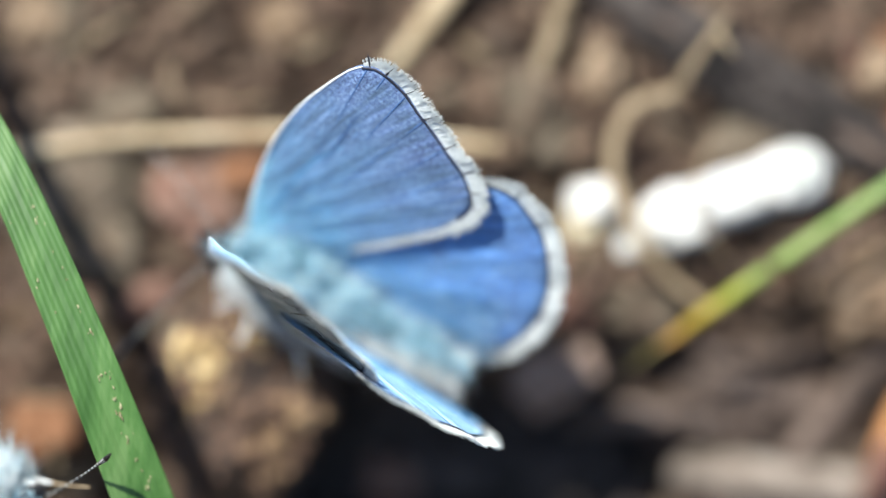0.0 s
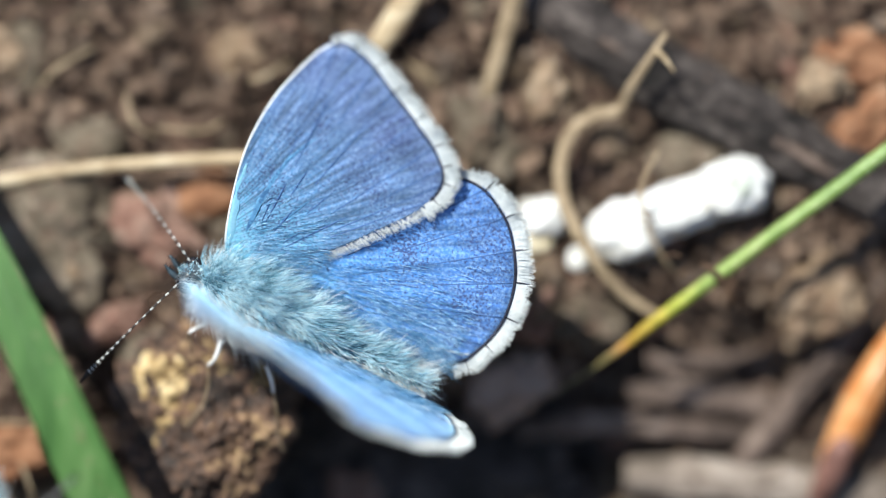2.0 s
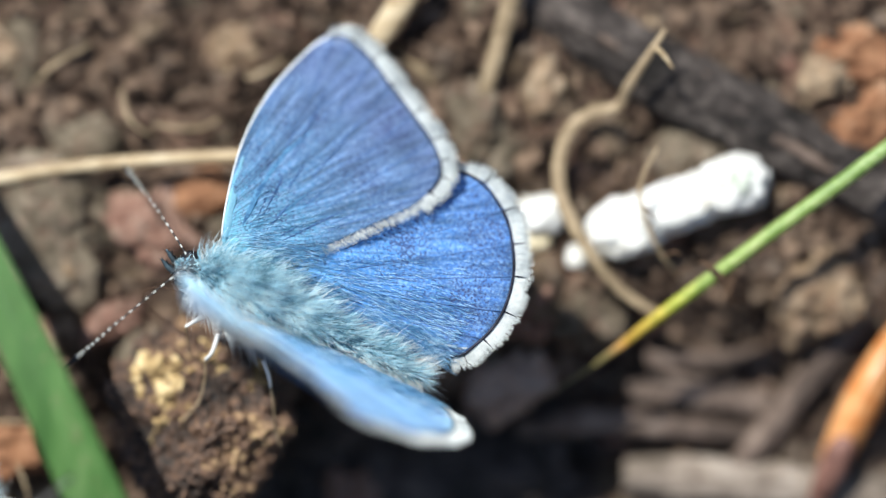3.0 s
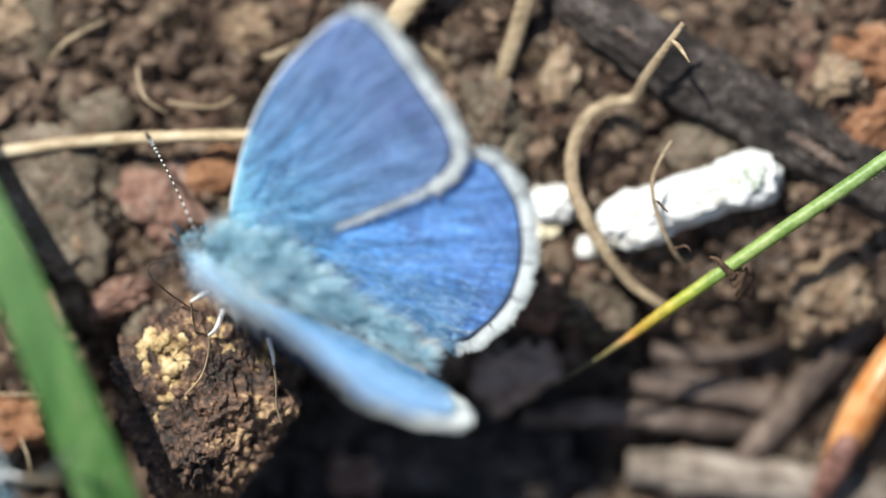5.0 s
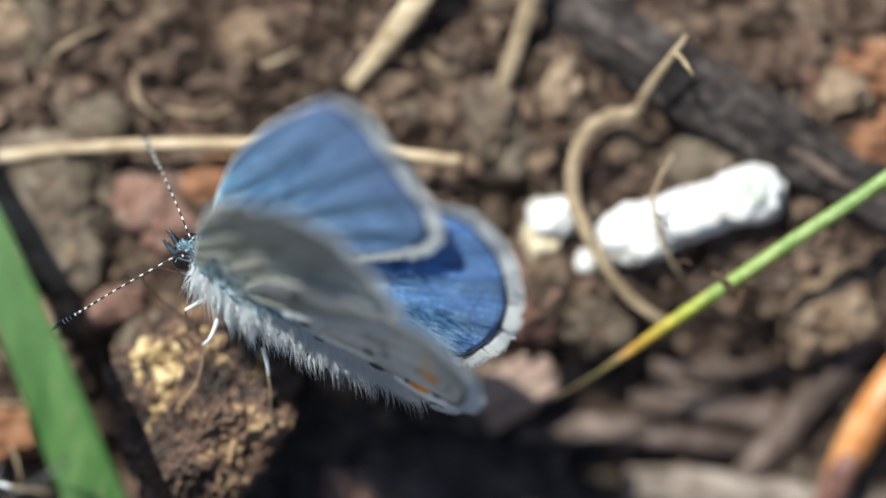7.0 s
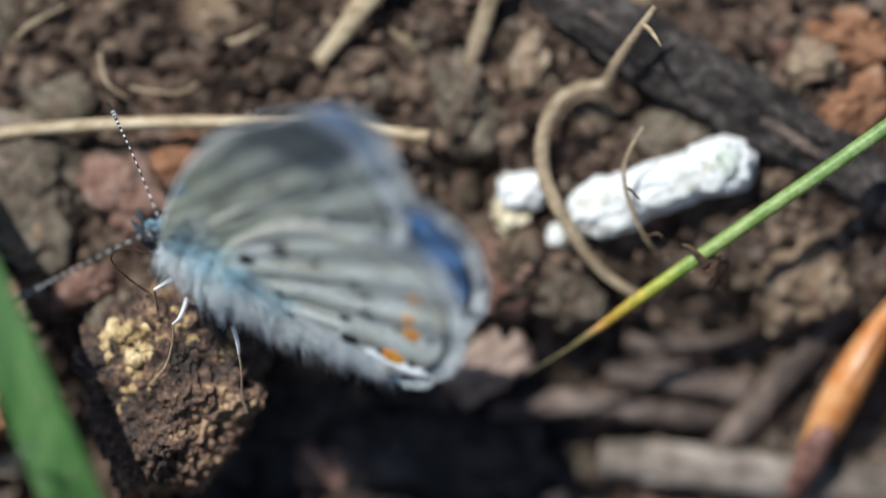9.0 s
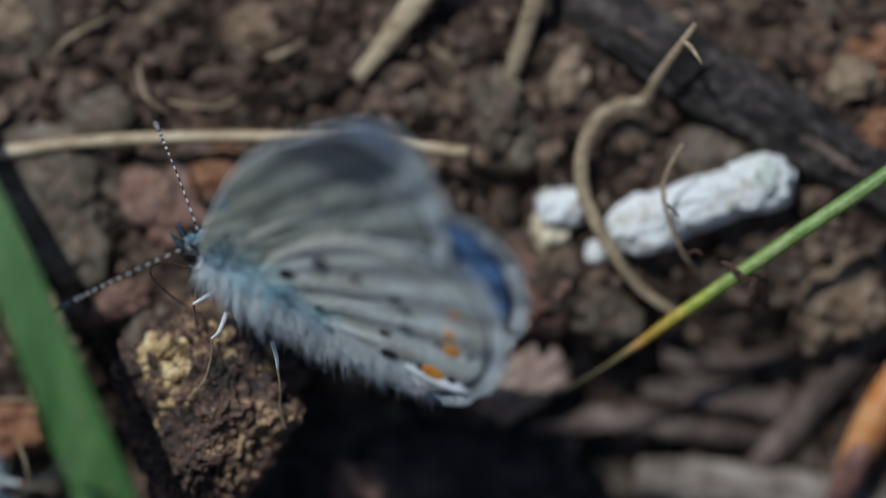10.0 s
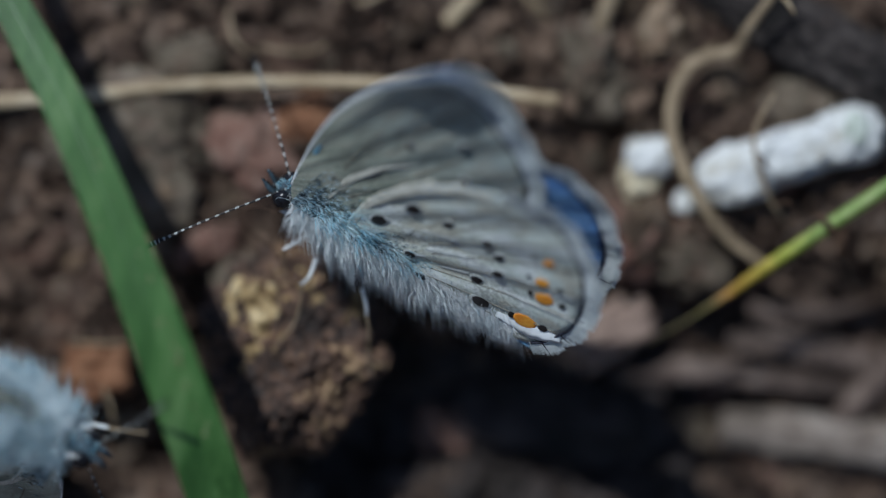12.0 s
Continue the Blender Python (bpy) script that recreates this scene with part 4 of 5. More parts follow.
def strip(bm, pts, width, lift, hind, side, thick=0.05):
    """A raised line on the wing through plan points."""
    tube(bm, [(u, v * side, camber(u, v, hind, side) + lift) for u, v in pts], [width] * len(pts), 5, 3, 0, 0.6 if thick else 1)
    return bm


def build_wing(parent, hind, side, rng):
    outline, root = (HIND, (3.0, 0.5)) if hind else (FORE, (0.4, 0.5))
    name = "hindwing" if hind else "forewing"
    bm, rim = wing_sheet(outline, root, hind, side)
    wing = part(name, bm, [UPPER, UNDER] if hind else [UPPER_FORE, UNDER_FORE], parent, "blue above and grey-brown below")
    # margin: the outer edge, from the tip to the trailing corner
    n = len(rim)
    span = range(int(n * (7.5 / 20)), int(n * (16.0 / 20))) if not hind else range(int(n * (5.7 / 18)), int(n * (14.4 / 18)))
    inset = [(root[0] + (rim[i].x - root[0]) * 0.985, root[1] + (rim[i].y - root[1]) * 0.985) for i in span]
    bm = bmesh.new()
    for lift in (0.06, -0.06):
        strip(bm, inset[::4], 0.085 if hind else 0.07, lift, hind, side)
    part("black_margin", bm, EDGE, wing, "thin black marginal line")
    # veins fan out from the root to the margin
    ends = np.linspace(0.05, 0.95, 8 if hind else 9)
    tips = [inset[int(e * (len(inset) - 1))] for e in ends]
    for k, (u, v) in enumerate(tips):
        a = 0.32 if hind else 0.22
        q = [(root[0] + (u - root[0]) * t, root[1] + (v - root[1]) * t) for t in (a, 0.5, 0.75, 0.99)]
        part("vein", strip(bmesh.new(), q, 0.05, 0.03, hind, side), VEIN, wing, "fine dark vein")
        part("underside_vein", strip(bmesh.new(), q, 0.045, -0.045, hind, side), RIB, wing, "brown vein below")
    if not hind:
        lead = [(root[0] + (rim[i].x - root[0]) * 0.99, root[1] + (rim[i].y - root[1]) * 0.99) for i in range(8, int(n * 7.6 / 20), 4)]
        bm = bmesh.new()
        tube(bm, [(u + 0.32, v * side, camber(u, v, hind, side) + 0.045) for u, v in lead[:-7]], [0.1] + [0.26 - 0.2 * k / len(lead) for k in range(len(lead) - 9)] + [0.03], 7, 3, 0.4, 0.14)
        part("costal_band", bm, COSTA, wing, "pale turquoise band along the leading edge")
        part("leading_edge", strip(bmesh.new(), lead, 0.075, 0.0, hind, side), WHITE, wing, "white leading edge")
        for run, wd in (([(-0.2, 2.2), (-0.1, 5.0), (0.5, 8.0), (1.4, 10.0)], 0.2), ([(0.7, 2.0), (1.4, 4.2), (2.6, 6.6)], 0.14)):
            bm = tube(bmesh.new(), [(u, v * side, camber(u, v, hind, side) + 0.05) for u, v in run], [wd * 0.3] + [wd] * (len(run) - 2) + [wd * 0.2], 9, 6, 0.5, 0.05)
            part("cell_shade", bm, CELL, wing, "dusky blue streak along the cell")
    # fringe: a dense band of scales with hair tips, cut by dark ticks where veins end
    border = list(span if hind else range(span.start, int(n * 18.3 / 20)))
    last = len(span)

    def outward(i):
        p, q = rim[i % n], rim[(i + 1) % n]
        o = rim[(i - 1) % n]
        nrm = Vector((q.y - o.y, o.x - q.x, 0)).normalized()
        return nrm if nrm.dot(Vector((p.x - root[0], p.y - root[1], 0))) > 0 else -nrm

    def reach_at(j):
        grow = min(1.0, (j + 1) / 10)
        return grow * ((0.95 if hind else 0.92) if j < last else 0.55)

    bm = bmesh.new()
    rows = []
    for j, i in enumerate(border):
        p, o = Vector((rim[i].x, rim[i].y, 0)), outward(i)
        zed = camber(p.x, p.y, hind, side)
        near_tick = min(abs(j / last - e) for e in ends) * last
        far = reach_at(j) * (0.62 if near_tick > 1.2 else 0.5)
        row = []
        for lift in (0.03, -0.03):
            for k in (-0.12, far):
                c = p + o * k
                row.append(bm.verts.new((c.x, c.y * side, zed + lift * (1 if k < 0 else 0.4))))
        rows.append(row)
    for r0, r1 in zip(rows, rows[1:last]):
        for x, y in ((0, 1), (3, 2), (1, 3), (2, 0)):
            bm.faces.new((r0[x], r0[y], r1[y], r1[x]))
    for j, i in enumerate(border):
        p, q, nrm = rim[i], rim[(i + 1) % n], outward(i)
        near_tick = min(abs(j / last - e) for e in ends) * last
        for k in range(30 if j < last else 26):
            b = p.lerp(q, rng.random()) + nrm * rng.uniform(-0.1, 0.3)
            ln = reach_at(j) * rng.uniform(0.6, 0.8) * (0.85 if near_tick < 1.2 else 1)
            d = (nrm + Vector((rng.gauss(0.1, 0.11) + (0.5 if j >= last else 0), rng.gauss(0, 0.11), rng.gauss(0, 0.07)))).normalized()
            wide = Vector((-d.y, d.x, 0)).normalized() * (0.016 if j < last else 0.008)
            c0 = camber(b.x, b.y, hind, side) + rng.uniform(-0.05, 0.05)
            e = b + d * ln
            pts = [b - wide, b + wide, e + wide * 0.3, e - wide * 0.3]
            vs = [bm.verts.new((s.x, s.y * side, c0 + s.z + dz)) for dz in (0.012, -0.012) for s in pts]
            for f in ((0, 1, 2, 3), (7, 6, 5, 4), (0, 4, 5, 1), (1, 5, 6, 2), (2, 6, 7, 3), (3, 7, 4, 0)):
                bm.faces.new([vs[x] for x in f])
    bmesh.ops.recalc_face_normals(bm, faces=bm.faces)
    part("fringe", bm, FRINGE, wing, "white hair fringe", smooth=False, kind="stuff")
    for e in ends:
        i = span[int(e * (last - 1))]
        p, o = rim[i], outward(i)
        zed = camber(p.x, p.y, hind, side)
        q = [((p + o * k).x, (p + o * k).y * side, zed) for k in (-0.25, 0.1, 0.45, 0.62 + 0.1 * rng.random())]
        part("fringe_tick", tube(bmesh.new(), q, [0.07, 0.065, 0.05, 0.015], 6, 4, 0.15), EDGE, wing, "dark tick in the fringe")

    def dot(u, v, r, colour, nm, lift, stretch=1.0, label=""):
        bm = lump(bmesh.new(), (u, v * side, camber(u, v, hind, side) + lift), (r * stretch, r, 0.035), (0, 0, math.degrees(math.atan2(v, u)) * side), u + v, 0.12, 3)
        part(nm, bm, colour, wing, label)

    spots = [(3.21, 3.47, 0.38), (4.63, 5.86, 0.36), (6.74, 5.96, 0.26), (9.11, 6.27, 0.26), (10.06, 5.49, 0.26), (10.42, 4.28, 0.26), (9.52, 2.74, 0.28), (10.27, 1.16, 0.42), (6.66, 0.68, 0.26), (5.57, 2.04, 0.26)] if hind else \
            [(5.8, 9.4, 0.26), (4.4, 11.6, 0.24), (6.6, 8.2, 0.24), (2.2, 9.4, 0.2)]
    for u, v, r in spots:
        dot(u, v, r * 1.35, RING, "spot_ring", -0.09, 1.2, "pale ring round a spot")
        dot(u, v, r, BLACK, "spot", -0.13, 1.25, "black spot")
    if hind:
        for u, v, r in ((12.98, 1.6, 0.55), (13.32, 4.2, 0.44), (12.8, 5.57, 0.32), (12.6, 7.3, 0.26)):
            dot(u, v, r, ORANGE, "orange_spot", -0.10, 1.25, "orange crescent")
            dot(u + 1.05, v + 0.25, r * 0.5, BLACK, "spot", -0.10, 1.0, "black spot")
            dot(u - 0.85, v - 0.1, r * 0.5, BLACK, "spot", -0.105, 0.7, "black spot")
        for q, w in (([(11.4, 0.8), (13.2, 1.15), (15.2, 1.75)], 0.55), ([(12.0, 3.0), (14.6, 3.7)], 0.14), ([(6.2, 3.0), (7.8, 3.8), (8.8, 4.3)], 0.2), ([(8.0, 4.6), (9.4, 5.2)], 0.16), ([(10.8, 2.9), (12.6, 3.2), (15.6, 3.9)], 0.14),
                     ([(8.4, 7.4), (10.4, 8.9)], 0.2), ([(5.6, 4.4), (7.6, 5.2)], 0.22), ([(7.4, 2.2), (9.0, 2.9)], 0.2), ([(11.2, 4.6), (14.8, 5.6)], 0.13), ([(4.2, 1.4), (6.4, 2.5)], 0.16)):
            bm = bmesh.new()
            tube(bm, [(u, v * side, camber(u, v, hind, side) - 0.045 - 0.05 * w) for u, v in q], [w * 0.4] + [w] * (len(q) - 2) + [w * 0.6], 9, 6, 0.5, 0.16 / (1 + w))
            part("pale_streak", bm, WHITE if w > 0.5 else RING, wing, "pale streak between the veins")
    bm = bmesh.new()
    run = [(2.0, 2.2), (2.4, 4.5), (4.0, 7.1), (5.9, 8.8), (8.2, 10.0)] if hind else [(0.9, 1.4), (1.0, 4.0), (1.7, 6.6), (3.2, 8.4)]
    wide = [0.1, 0.3, 0.4, 0.4, 0.2] if hind else [0.1, 0.2, 0.28, 0.1]
    tube(bm, [(u, v * side, camber(u, v, hind, side) - 0.05) for u, v in run], wide, 9, 8, 0.5, 0.045)
    part("costal_streak" if hind else "cell_streak", bm, BAND, wing, "soft beige band below")
    # long scale hairs near the root, above
    bm = bmesh.new()
    for k in range(2200 if hind else 1100):
        u, v = (rng.uniform(2.6, 13.5), abs(rng.gauss(0, 2.1)) - 0.6) if hind else (rng.uniform(0, 4.5), 0.3 + abs(rng.gauss(0, 2.0)))
        if hind and v > u * 0.62 - 0.3 or not hind and v < u * 0.62 + 0.1:
            continue
        d = Vector((u - root[0] + 2.0, (v - root[1]) * 0.8 * side, 0)).normalized() + Vector((rng.gauss(0, 0.2), rng.gauss(0, 0.2), rng.uniform(0.02, 0.22)))
        hair(bm, Vector((u, v * side, camber(u, v, hind, side) + 0.03)), d.normalized(), rng.uniform(0.6, 1.4), 0.015)
    part("root_hair", bm, FUR_ROOT, wing, "pale blue hair over the wing root", kind="stuff")
    bm = bmesh.new()
    for k in range(1900):
        u, v = root[0] + abs(rng.gauss(0, 1.5)) - 0.9, root[1] + abs(rng.gauss(0, 1.4)) - 0.2
        if hind and v > u - 1.0:
            continue
        d = Vector((1 + rng.gauss(0, 0.4), (0.7 + rng.gauss(0, 0.4)) * side, -rng.uniform(0.02, 0.25))).normalized()
        hair(bm, Vector((u, v * side, camber(u, v, hind, side) - 0.03)), d, rng.uniform(0.12, 0.35), 0.035)
    part("root_dusting", bm, FUR_DUST, wing, "bluish scales dusted over the root below", kind="stuff")
    if hind:
        bm = bmesh.new()
        for k in range(5600):
            u, v = rng.uniform(2.4, 12.6), -0.3 + abs(rng.gauss(0, 0.55))
            d = Vector((rng.uniform(0.2, 1.3), (-1 + rng.gauss(0, 0.3)) * side, -rng.uniform(0.0, 0.5))).normalized()
            hair(bm, Vector((u, v * side, camber(u, v, hind, side) - 0.04)), d, rng.uniform(0.9, 2.4) * (1 - 0.035 * u), 0.014)
        part("margin_hair", bm, FUR_WHITE, wing, "silky white hair along the inner margin", kind="stuff")
    return wing


def body_radius(u):
    """Half-thickness of thorax and abdomen along the body."""
    if u < 4.6:
        return 1.5 * math.sqrt(max(0.0, 1 - ((u - 1.8) / 3.2) ** 2))
    return max(0.0, 1.15 * (1 - ((u - 5.6) / 7.6) ** 2) if u > 5.6 else 1.15)


def build_butterfly(label, base, turn, seed, tongue, feet, reach=1.0, bare=False):
    """Head towards -x, right wings towards +y, back towards +z."""
    rng = random.Random(seed)
    ob = thing("butterfly", base, label, "butterfly", "", turn)
    bm = bmesh.new()
    us = np.linspace(-1.38, 12.9, 40)
    rings = []
    for u in us:
        r = max(0.05, max(body_radius(u), 0.9 if 3 < u < 6 else 0))
        rings.append([bm.verts.new((u, r * math.cos(a), r * 1.08 * math.sin(a) - 0.55 - 0.05 * u)) for a in np.linspace(0, 2 * math.pi, 17)[:-1]])
    for a, b in zip(rings, rings[1:]):
        for k in range(16):
            bm.faces.new((a[k], b[k], b[(k + 1) % 16], a[(k + 1) % 16])).material_index = 1 if 0 < k < 7 else 0
    bm.faces.new(rings[0])
    bm.faces.new(rings[-1][::-1])
    # bare: the belly's dark colour stands in for shade under the wings
    part("body", bm, [OLIVE_SHADE if bare else SKIN, SKIN_BACK], ob, "thorax and abdomen")
    for low, nm, colour in ((False, "back_fur", FUR_BLUE), (True, "belly_fur", FUR_WHITE)):
        bm = bmesh.new()
        for k in range(1300 if low else 460):
            u0 = rng.uniform(-1.3, 12.8) if k % 3 else rng.uniform(-1.3, 5.5)
            a0 = rng.uniform(math.pi - 0.25, 2 * math.pi + 0.25) if low else rng.uniform(0.7, math.pi - 0.7)
            if low and bare and abs(a0 - 1.5 * math.pi) < 0.55 and u0 > 0:
                continue
            lean = Vector((rng.uniform(0.3, 1.0 if low else 1.7) if u0 > -0.4 else rng.uniform(-0.6, 0.6), rng.gauss(0, 0.4), rng.gauss(0, 0.3)))
            size = rng.uniform(0.8, 1.8) * (1.45 if low else 1.6 if u0 < 5.5 else 1.05)
            for _ in range(9):
                u, a = max(-1.35, min(12.85, u0 + rng.gauss(0, 0.32))), a0 + rng.gauss(0, 0.24)
                rad = max(body_radius(u), 0.9 if 3 < u < 6 else 0.15)
                d = Vector((0, math.cos(a), math.sin(a)))
                p = Vector((u, rad * d.y, rad * 1.08 * d.z - 0.55 - 0.05 * u))
                way = (d + lean + Vector((u0 - u, rng.gauss(0, 0.12), rng.gauss(0, 0.12)))).normalized()
                hair(bm, p, way, size * rng.uniform(0.7, 1.15), 0.014 if low else 0.016)
        part(nm, bm, FUR_PALE if low and bare else colour, ob, "pale blue hair on the back" if not low else "silky white hair below", kind="stuff")
    bm = bmesh.new()
    lump(bm, (-2.0, 0, -0.75), (0.72, 0.85, 0.8), (0, 0, 0), 1, 0.05, 3)
    head = part("head", bm, CUTICLE, ob, "small dark head")
    bm = bmesh.new()
    for k in range(420):
        a, b = rng.uniform(0, 6.283), math.asin(rng.uniform(-1, 1))
        d = Vector((math.cos(b) * math.cos(a), math.cos(b) * math.sin(a), math.sin(b)))
        if abs(d.y) > 0.45 and d.x < 0.45:
            continue
        hair(bm, Vector((-2.0 + 0.7 * d.x, 0.82 * d.y, -0.75 + 0.78 * d.z)), (d + Vector((0.3, 0, 0))).normalized(), rng.uniform(0.18, 0.45), 0.025)
    part("head_fur", bm, FUR_BLUE, head, "pale blue hair", kind="stuff")
    for s in (1, -1):
        part("eye", lump(bmesh.new(), (-2.2, 0.68 * s, -0.75), (0.62, 0.5, 0.72), (0, 0, 0), 0, 0, 4), EYE, head, "glossy black eye")
        bm = bmesh.new()
        tube(bm, [(-2.15 + 0.70 * math.cos(q), 0.92 * s, -0.8 + 0.78 * math.sin(q)) for q in np.linspace(-1.5, 0.9, 9)], [0.02, 0.08, 0.13, 0.15, 0.15, 0.13, 0.10, 0.07, 0.02], 6, 4)
        part("eye_rim", bm, WHITE, head, "white rim of scales")
        bm = tube(bmesh.new(), [(-2.4, 0.28 * s, -1.1), (-3.1, 0.32 * s, -0.85), (-3.7, 0.36 * s, -0.25)], [0.16, 0.2, 0.05], 7, 5)
        palp = part("palp", bm, CUTICLE, head, "dark bristly palp")
        bm = bmesh.new()
        for k in range(26):
            t = rng.random()
            p = Vector((-2.5, 0.3 * s, -1.05)).lerp(Vector((-3.6, 0.36 * s, -0.35)), t)
            hair(bm, p, Vector((-0.5 + rng.gauss(0, 0.3), rng.gauss(0, 0.4), 0.7 + rng.gauss(0, 0.3))).normalized(), rng.uniform(0.3, 0.6), 0.03)
        part("bristles", bm, BLACK, palp, "black bristles", kind="stuff")
    ants = []
    for s in (1, -1):
        bm = tube(bmesh.new(), [(0, 0, 0), (-2.5 * reach, 0, 0.14), (-5.1 * reach, 0, 0.12), (-7.1 * reach, 0, -0.05), (-8.3 * reach, 0, -0.15), (-9.2 * reach, 0, -0.35)], [0.055, 0.05, 0.05, 0.08, 0.15, 0.05], 7, 22,
                  mats=lambda t: 1 if t < 0.8 and (t * 22) % 1 < 0.3 else 0)
        a = part("antenna", bm, [BLACK, RING], ob, "black antenna ringed in white with dark club")
        ants.append(a)
    if tongue:
        part("proboscis", tube(bmesh.new(), tongue, [0.05] * len(tongue), 6, 8), TONGUE, head, "thin dark uncoiled proboscis")
    for pts in feet:
        leg = part("leg", tube(bmesh.new(), pts[:3], [0.15, 0.12, 0.08], 7, 6, 0.1), WHITE, ob, "white scaled leg")
        part("foot", tube(bmesh.new(), pts[2:], [0.085] + [0.07] * (len(pts) - 3), 6, 6), STRAW_GREY, leg, "thin grey foot")
    wings = {(hind, s): build_wing(ob, hind, s, rng) for hind in (True, False) for s in (1, -1)}
    return ob, wings, ants


def frame_of(rear, back):
    """A turn whose x runs to the rear and whose z is as near back as may be; both in bank directions."""
    x = Vector(rear).normalized()
    y = Vector(back).cross(x).normalized()
    m = Matrix((x, y, x.cross(y))).transposed().to_4x4()
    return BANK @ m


def in_body(spot, base, turn):
    """A place on the bank in a butterfly's own millimetres."""
    return tuple((turn.inverted() @ (bank(*spot) - bank(*base))) / MM)


REAR = (0.90, -0.437, 0.0)
C58, S58 = math.cos(radians(58)), math.sin(radians(58))
BACK = (0.437 * C58, 0.90 * C58, S58)
HOME = (-12.00, 0.61, 0)
TURN = frame_of(REAR, BACK)
own = lambda q: in_body(q, HOME, TURN)
FEET = [[own(q) for q in ((-12.49, -2.57, -2), (-12.90, -3.65, -2.2), (-13.35, -4.08, -2.8), (-13.44, -5.21, -3.4), (-13.91, -6.56, -4.3), (-14.87, -7.63, -4.8))],
        [own(q) for q in ((-9.89, -4.20, -2), (-9.64, -5.18, -2.3), (-9.60, -5.78, -2.8), (-9.48, -6.86, -3.6), (-9.50, -8.22, -4.6), (-9.23, -9.30, -5.3))],
        [own(q) for q in ((-13.38, -1.53, -1.6), (-13.85, -1.82, -1.8), (-14.39, -2.12, -2.2), (-14.34, -2.91, -3.4), (-14.30, -3.92, -5))]]
TONGUE_LINE = [own(q) for q in ((-14.72, -0.03, -1.2), (-15.73, 0.23, -1.8), (-16.64, 0.10, -2.6), (-16.88, -0.49, -3.2), (-16.03, -1.44, -3.8), (-14.94, -2.27, -4.6), (-13.99, -2.87, -5.2))]
hero, hero_wings, hero_ants = build_butterfly("blue butterfly with white-fringed wings perched on clod", HOME, TURN, 21, TONGUE_LINE, FEET)

HOME2 = (-26.68, -12.36, 4.6)
TURN2 = frame_of((-0.90, 0.43, -0.05), (-0.16, -0.33, -0.93))
second, second_wings, second_ants = build_butterfly("second pale blue butterfly clinging to grass blade", HOME2, TURN2, 33, None,
                                                  [[in_body(q, HOME2, TURN2) for q in ((-24.47, -11.73, 4.6), (-24.0, -11.80, 4.8), (-23.4, -11.9, 5.1), (-22.4, -12.01, 5.8), (-21.2, -12.06, 6.6))]], 0.92, True)

# where the lens is focused
focus_point = new("focus_point")
focus_point.empty_display_size = 0.001
cam.data.dof.focus_object = focus_point


# ---- what moves ----
def wing_pose(side, lift, sweep=0.0, out=1.4, twist=0.0):
    """A wing turned about the body's length; lift: degrees over the level; twist: trailing edge lowered."""
    return pose(0, out * side * MM, -0.6 * MM, lift * side, 0, 0) @ pose(0, 0, 0, 0, twist, 0) @ pose(-0.1 * min(sweep, 14) * MM, 0.04 * sweep * side * MM, 0, 0, 0, -sweep * side)


def aim(base, tip, spin=0.0):
    """Pose of an antenna from its root towards its tip, in body millimetres."""
    a, b = Vector(base), Vector(tip)
    x = (a - b).normalized()
    y = Vector((0, 0, 1)).cross(x).normalized()
    return Matrix.Translation(a * MM) @ Matrix((x, y, x.cross(y))).transposed().to_4x4()


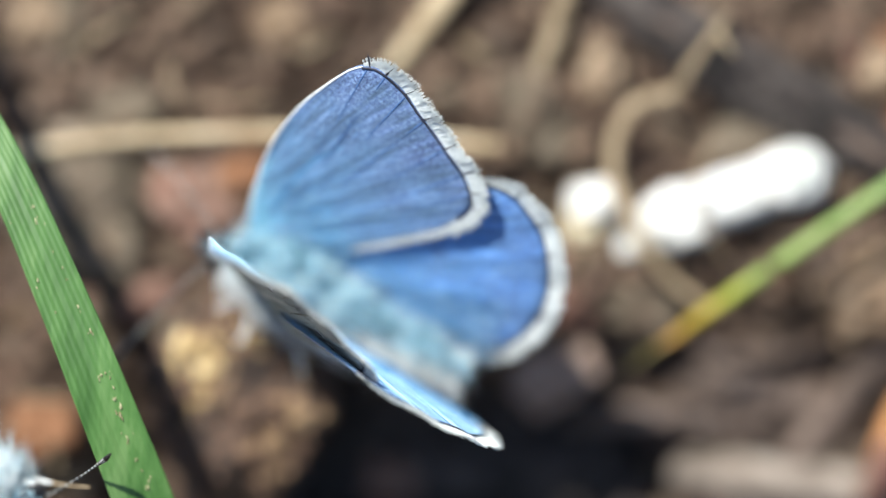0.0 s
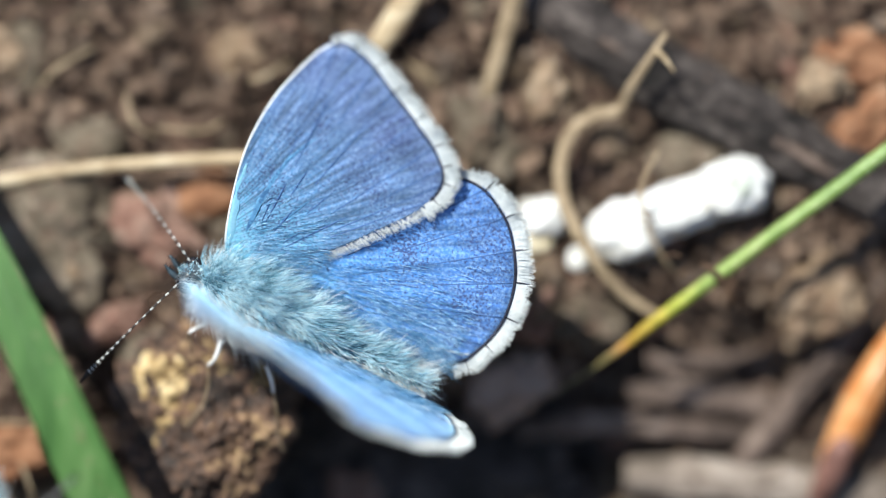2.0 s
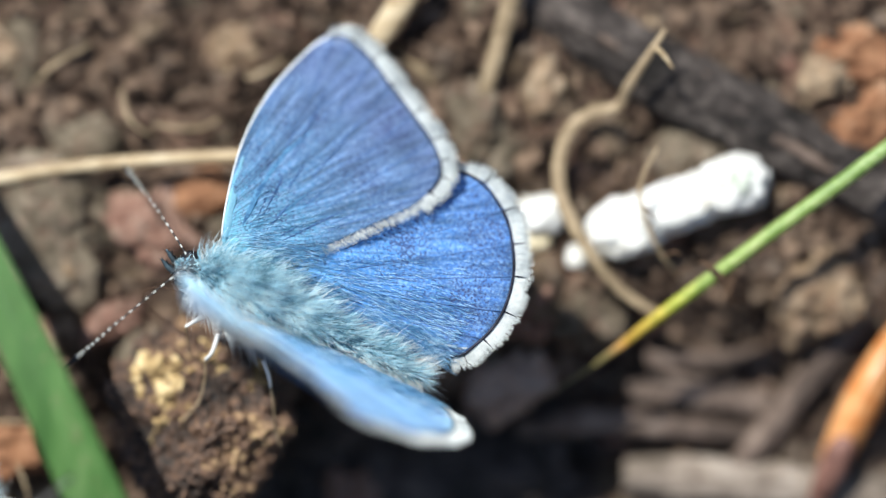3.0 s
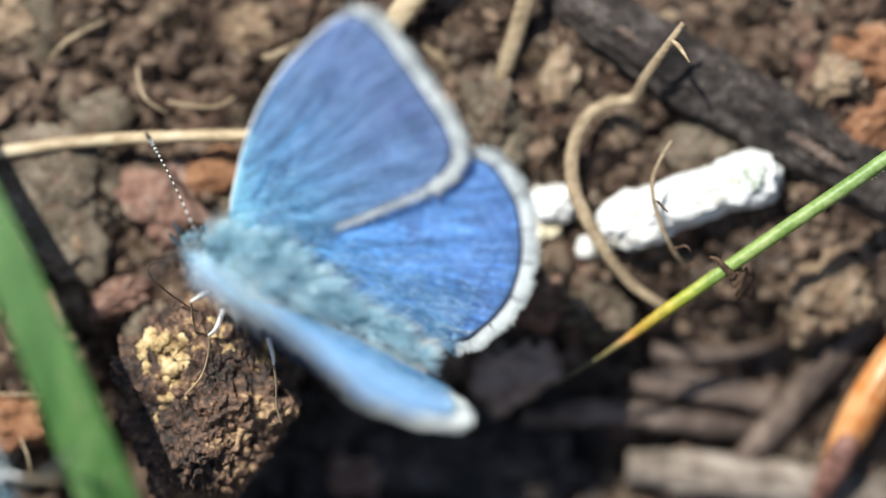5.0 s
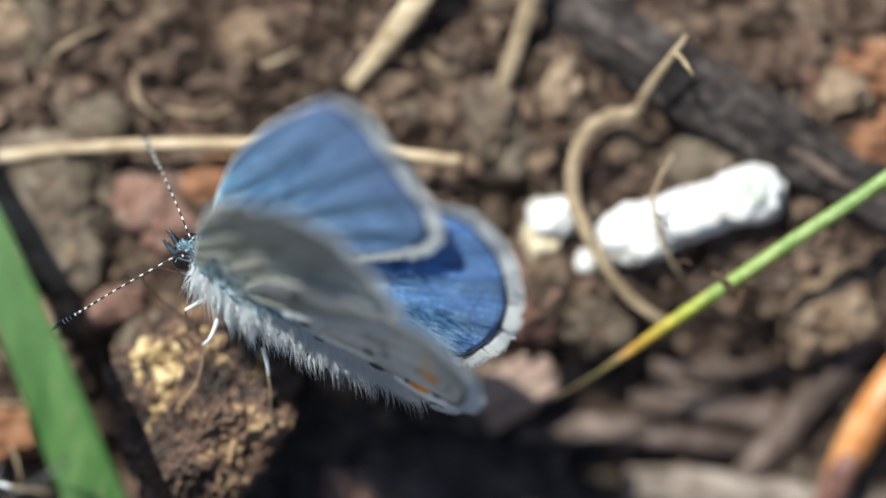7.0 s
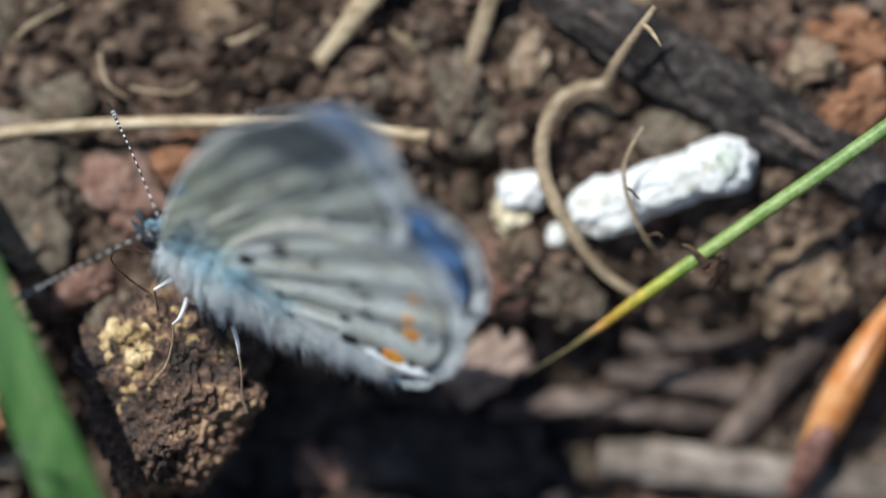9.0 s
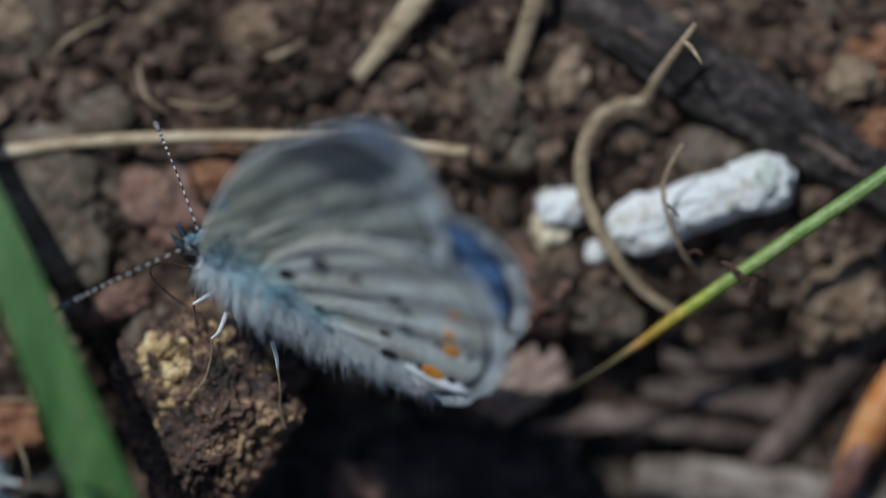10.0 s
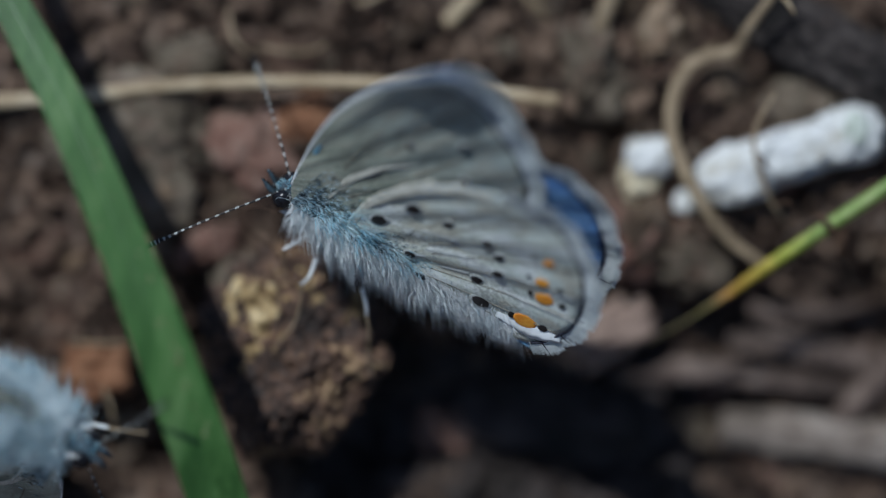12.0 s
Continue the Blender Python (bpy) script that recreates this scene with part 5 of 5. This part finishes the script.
def motions():
    # for each wing: seconds, lift, how far it is drawn back, distance of its root from the middle, twist
    beat = {
        (False, 1): [(0, 76.5, 5, 1.1, 0), (0.5, 69, 3, 1.2, 0), (1, 60, 0, 1.35, 0), (2.5, 58, 0, 1.35, 0), (5.5, 58, 0, 1.35, 0), (6, 66, 1, 1.3, 0), (6.5, 79, 4, 1.15, 0),
                     (7.3, 86, 12, 1.0, 0), (8.3, 86.5, 22, 1.5, 0), (9.5, 88.5, 20, 1.55, 0), (12, 90.5, 17, 1.6, 0)],
        (False, -1): [(0, 63.5, -8, 1.37, 20), (0.3, 66, -6, 1.37, 20), (0.5, 60, -5, 1.37, 19.5), (0.8, 57, -3, 1.37, 19), (1.5, 59, 0, 1.37, 19.5), (2.5, 60.5, 1, 1.37, 20), (5.5, 60.5, 1, 1.37, 20), (6, 64, 2, 1.37, 18), (6.5, 71, 4, 1.37, 15),
                      (7.3, 87, 8, 1.37, 7), (8.3, 98.5, 10, 1.37, 0), (9.5, 99.4, 11.5, 1.37, 0), (12, 99.8, 13.1, 1.37, 0)],
        (True, 1): [(0, 72, 0, 1.35, 0), (0.5, 65.5, 0, 1.4, 0), (1, 56.5, 0, 1.5, 0), (2.5, 54.8, 0, 1.5, 0), (5.5, 54.8, 0, 1.5, 0), (6, 62.5, 0, 1.5, 0), (6.5, 75, 0, 1.4, 0),
                    (7.3, 83, 0, 1.15, 0), (8.3, 87, 0, 1.0, 0), (9.5, 87.5, 0, 1.0, 0), (12, 88, 0, 1.0, 0)],
        (True, -1): [(0, 55.5, -10, 1.6, 3), (0.8, 48, -6, 1.6, -2), (1.5, 48, -5, 1.6, -2), (2.5, 48.5, -4, 1.6, -2), (5.5, 48.5, -4, 1.6, -2), (6, 53, -3, 1.6, -2), (6.5, 64, -2, 1.6, -1),
                     (7.3, 83, 0, 1.6, 0), (8.3, 95, 0, 1.6, 0), (9.5, 95.5, 0, 1.6, 0), (12, 96, 0, 1.6, 0)],
    }
    for hind in (False, True):
        for side in (1, -1):
            walk(hero_wings[hind, side], [(t, wing_pose(side, lift, back, out, twist)) for t, lift, back, out, twist in beat[hind, side]])
        walk(second_wings[hind, 1], [(0, wing_pose(1, 86, 6)), (12, wing_pose(1, 84, 6))])
        walk(second_wings[hind, -1], [(0, wing_pose(-1, 84, 6)), (12, wing_pose(-1, 82, 6))])
    foot = GRASS_FOOT.copy()
    walk(broad_grass, [(t, foot @ pose(0, 0, 0, 0, 0, a)) for t, a in ((0, -1.0), (0.5, -0.8), (1.0, -0.4), (2.0, 0), (9.5, -0.2), (10.5, -0.5), (11.5, -0.7), (12, -1.0))])
    drift = [(0, -0.4, -0.4), (0.5, -0.05, -0.5), (1.0, 0.1, -0.5), (1.5, 0.1, -0.5), (2.5, 0.2, -0.3), (4.5, 0, 0), (12, 0.1, 0.1)]
    walk(hero, [(t, Matrix.Translation(bank(HOME[0] + x, HOME[1] + y, HOME[2])) @ TURN) for t, x, y in drift])
    root = [(-2.25, 0.3, -0.1), (-2.25, -0.3, -0.1)]
    far = [(0, (-17.93, 6.79, -5)), (2.5, (-17.60, 6.89, -5)), (5.5, (-17.21, 8.08, -6)), (8.5, (-17.20, 8.60, -5)), (12, (-16.45, 9.26, -5))]
    near = [(0, (-20.22, -4.89, -1)), (1.5, (-20.22, -4.89, -1)), (2.5, (-20.93, -4.24, -1)), (3.4, (-18.89, -2.47, 7)), (4.3, (-16.76, -1.19, 12)), (6.0, (-16.76, -1.19, 12)), (6.5, (-22.00, -3.40, -1)), (9.5, (-21.07, -2.14, 2)), (10.5, (-21.17, -1.89, 1)), (12, (-21.48, -1.77, 0))]
    walk(hero_ants[0], [(t, aim(root[0], own(q))) for t, q in far])
    walk(hero_ants[1], [(t, aim(root[1], own(q))) for t, q in near])
    for a, tip, r in ((second_ants[0], in_body((-17.13, -8.72, 13.5), HOME2, TURN2), root[0]), (second_ants[1], in_body((-22.39, -19.65, 0), HOME2, TURN2), root[1])):
        walk(a, [(0, aim(r, tip)), (12, aim(r, tip))])
    walk(focus_point, [(t, Matrix.Translation(bank(0, 0, h))) for t, h in ((0, 9.6), (0.5, 8), (1, 4.6), (1.5, 1.2), (2, 0.8), (2.5, 0.4), (4.5, -3), (5.5, -4), (6, -2.8), (6.5, -0.4), (8.5, -2.8), (9.5, -3), (10, -2.4), (10.5, -1.4), (11, 0.2), (11.5, 1.1), (12, 1.0))])


motions()
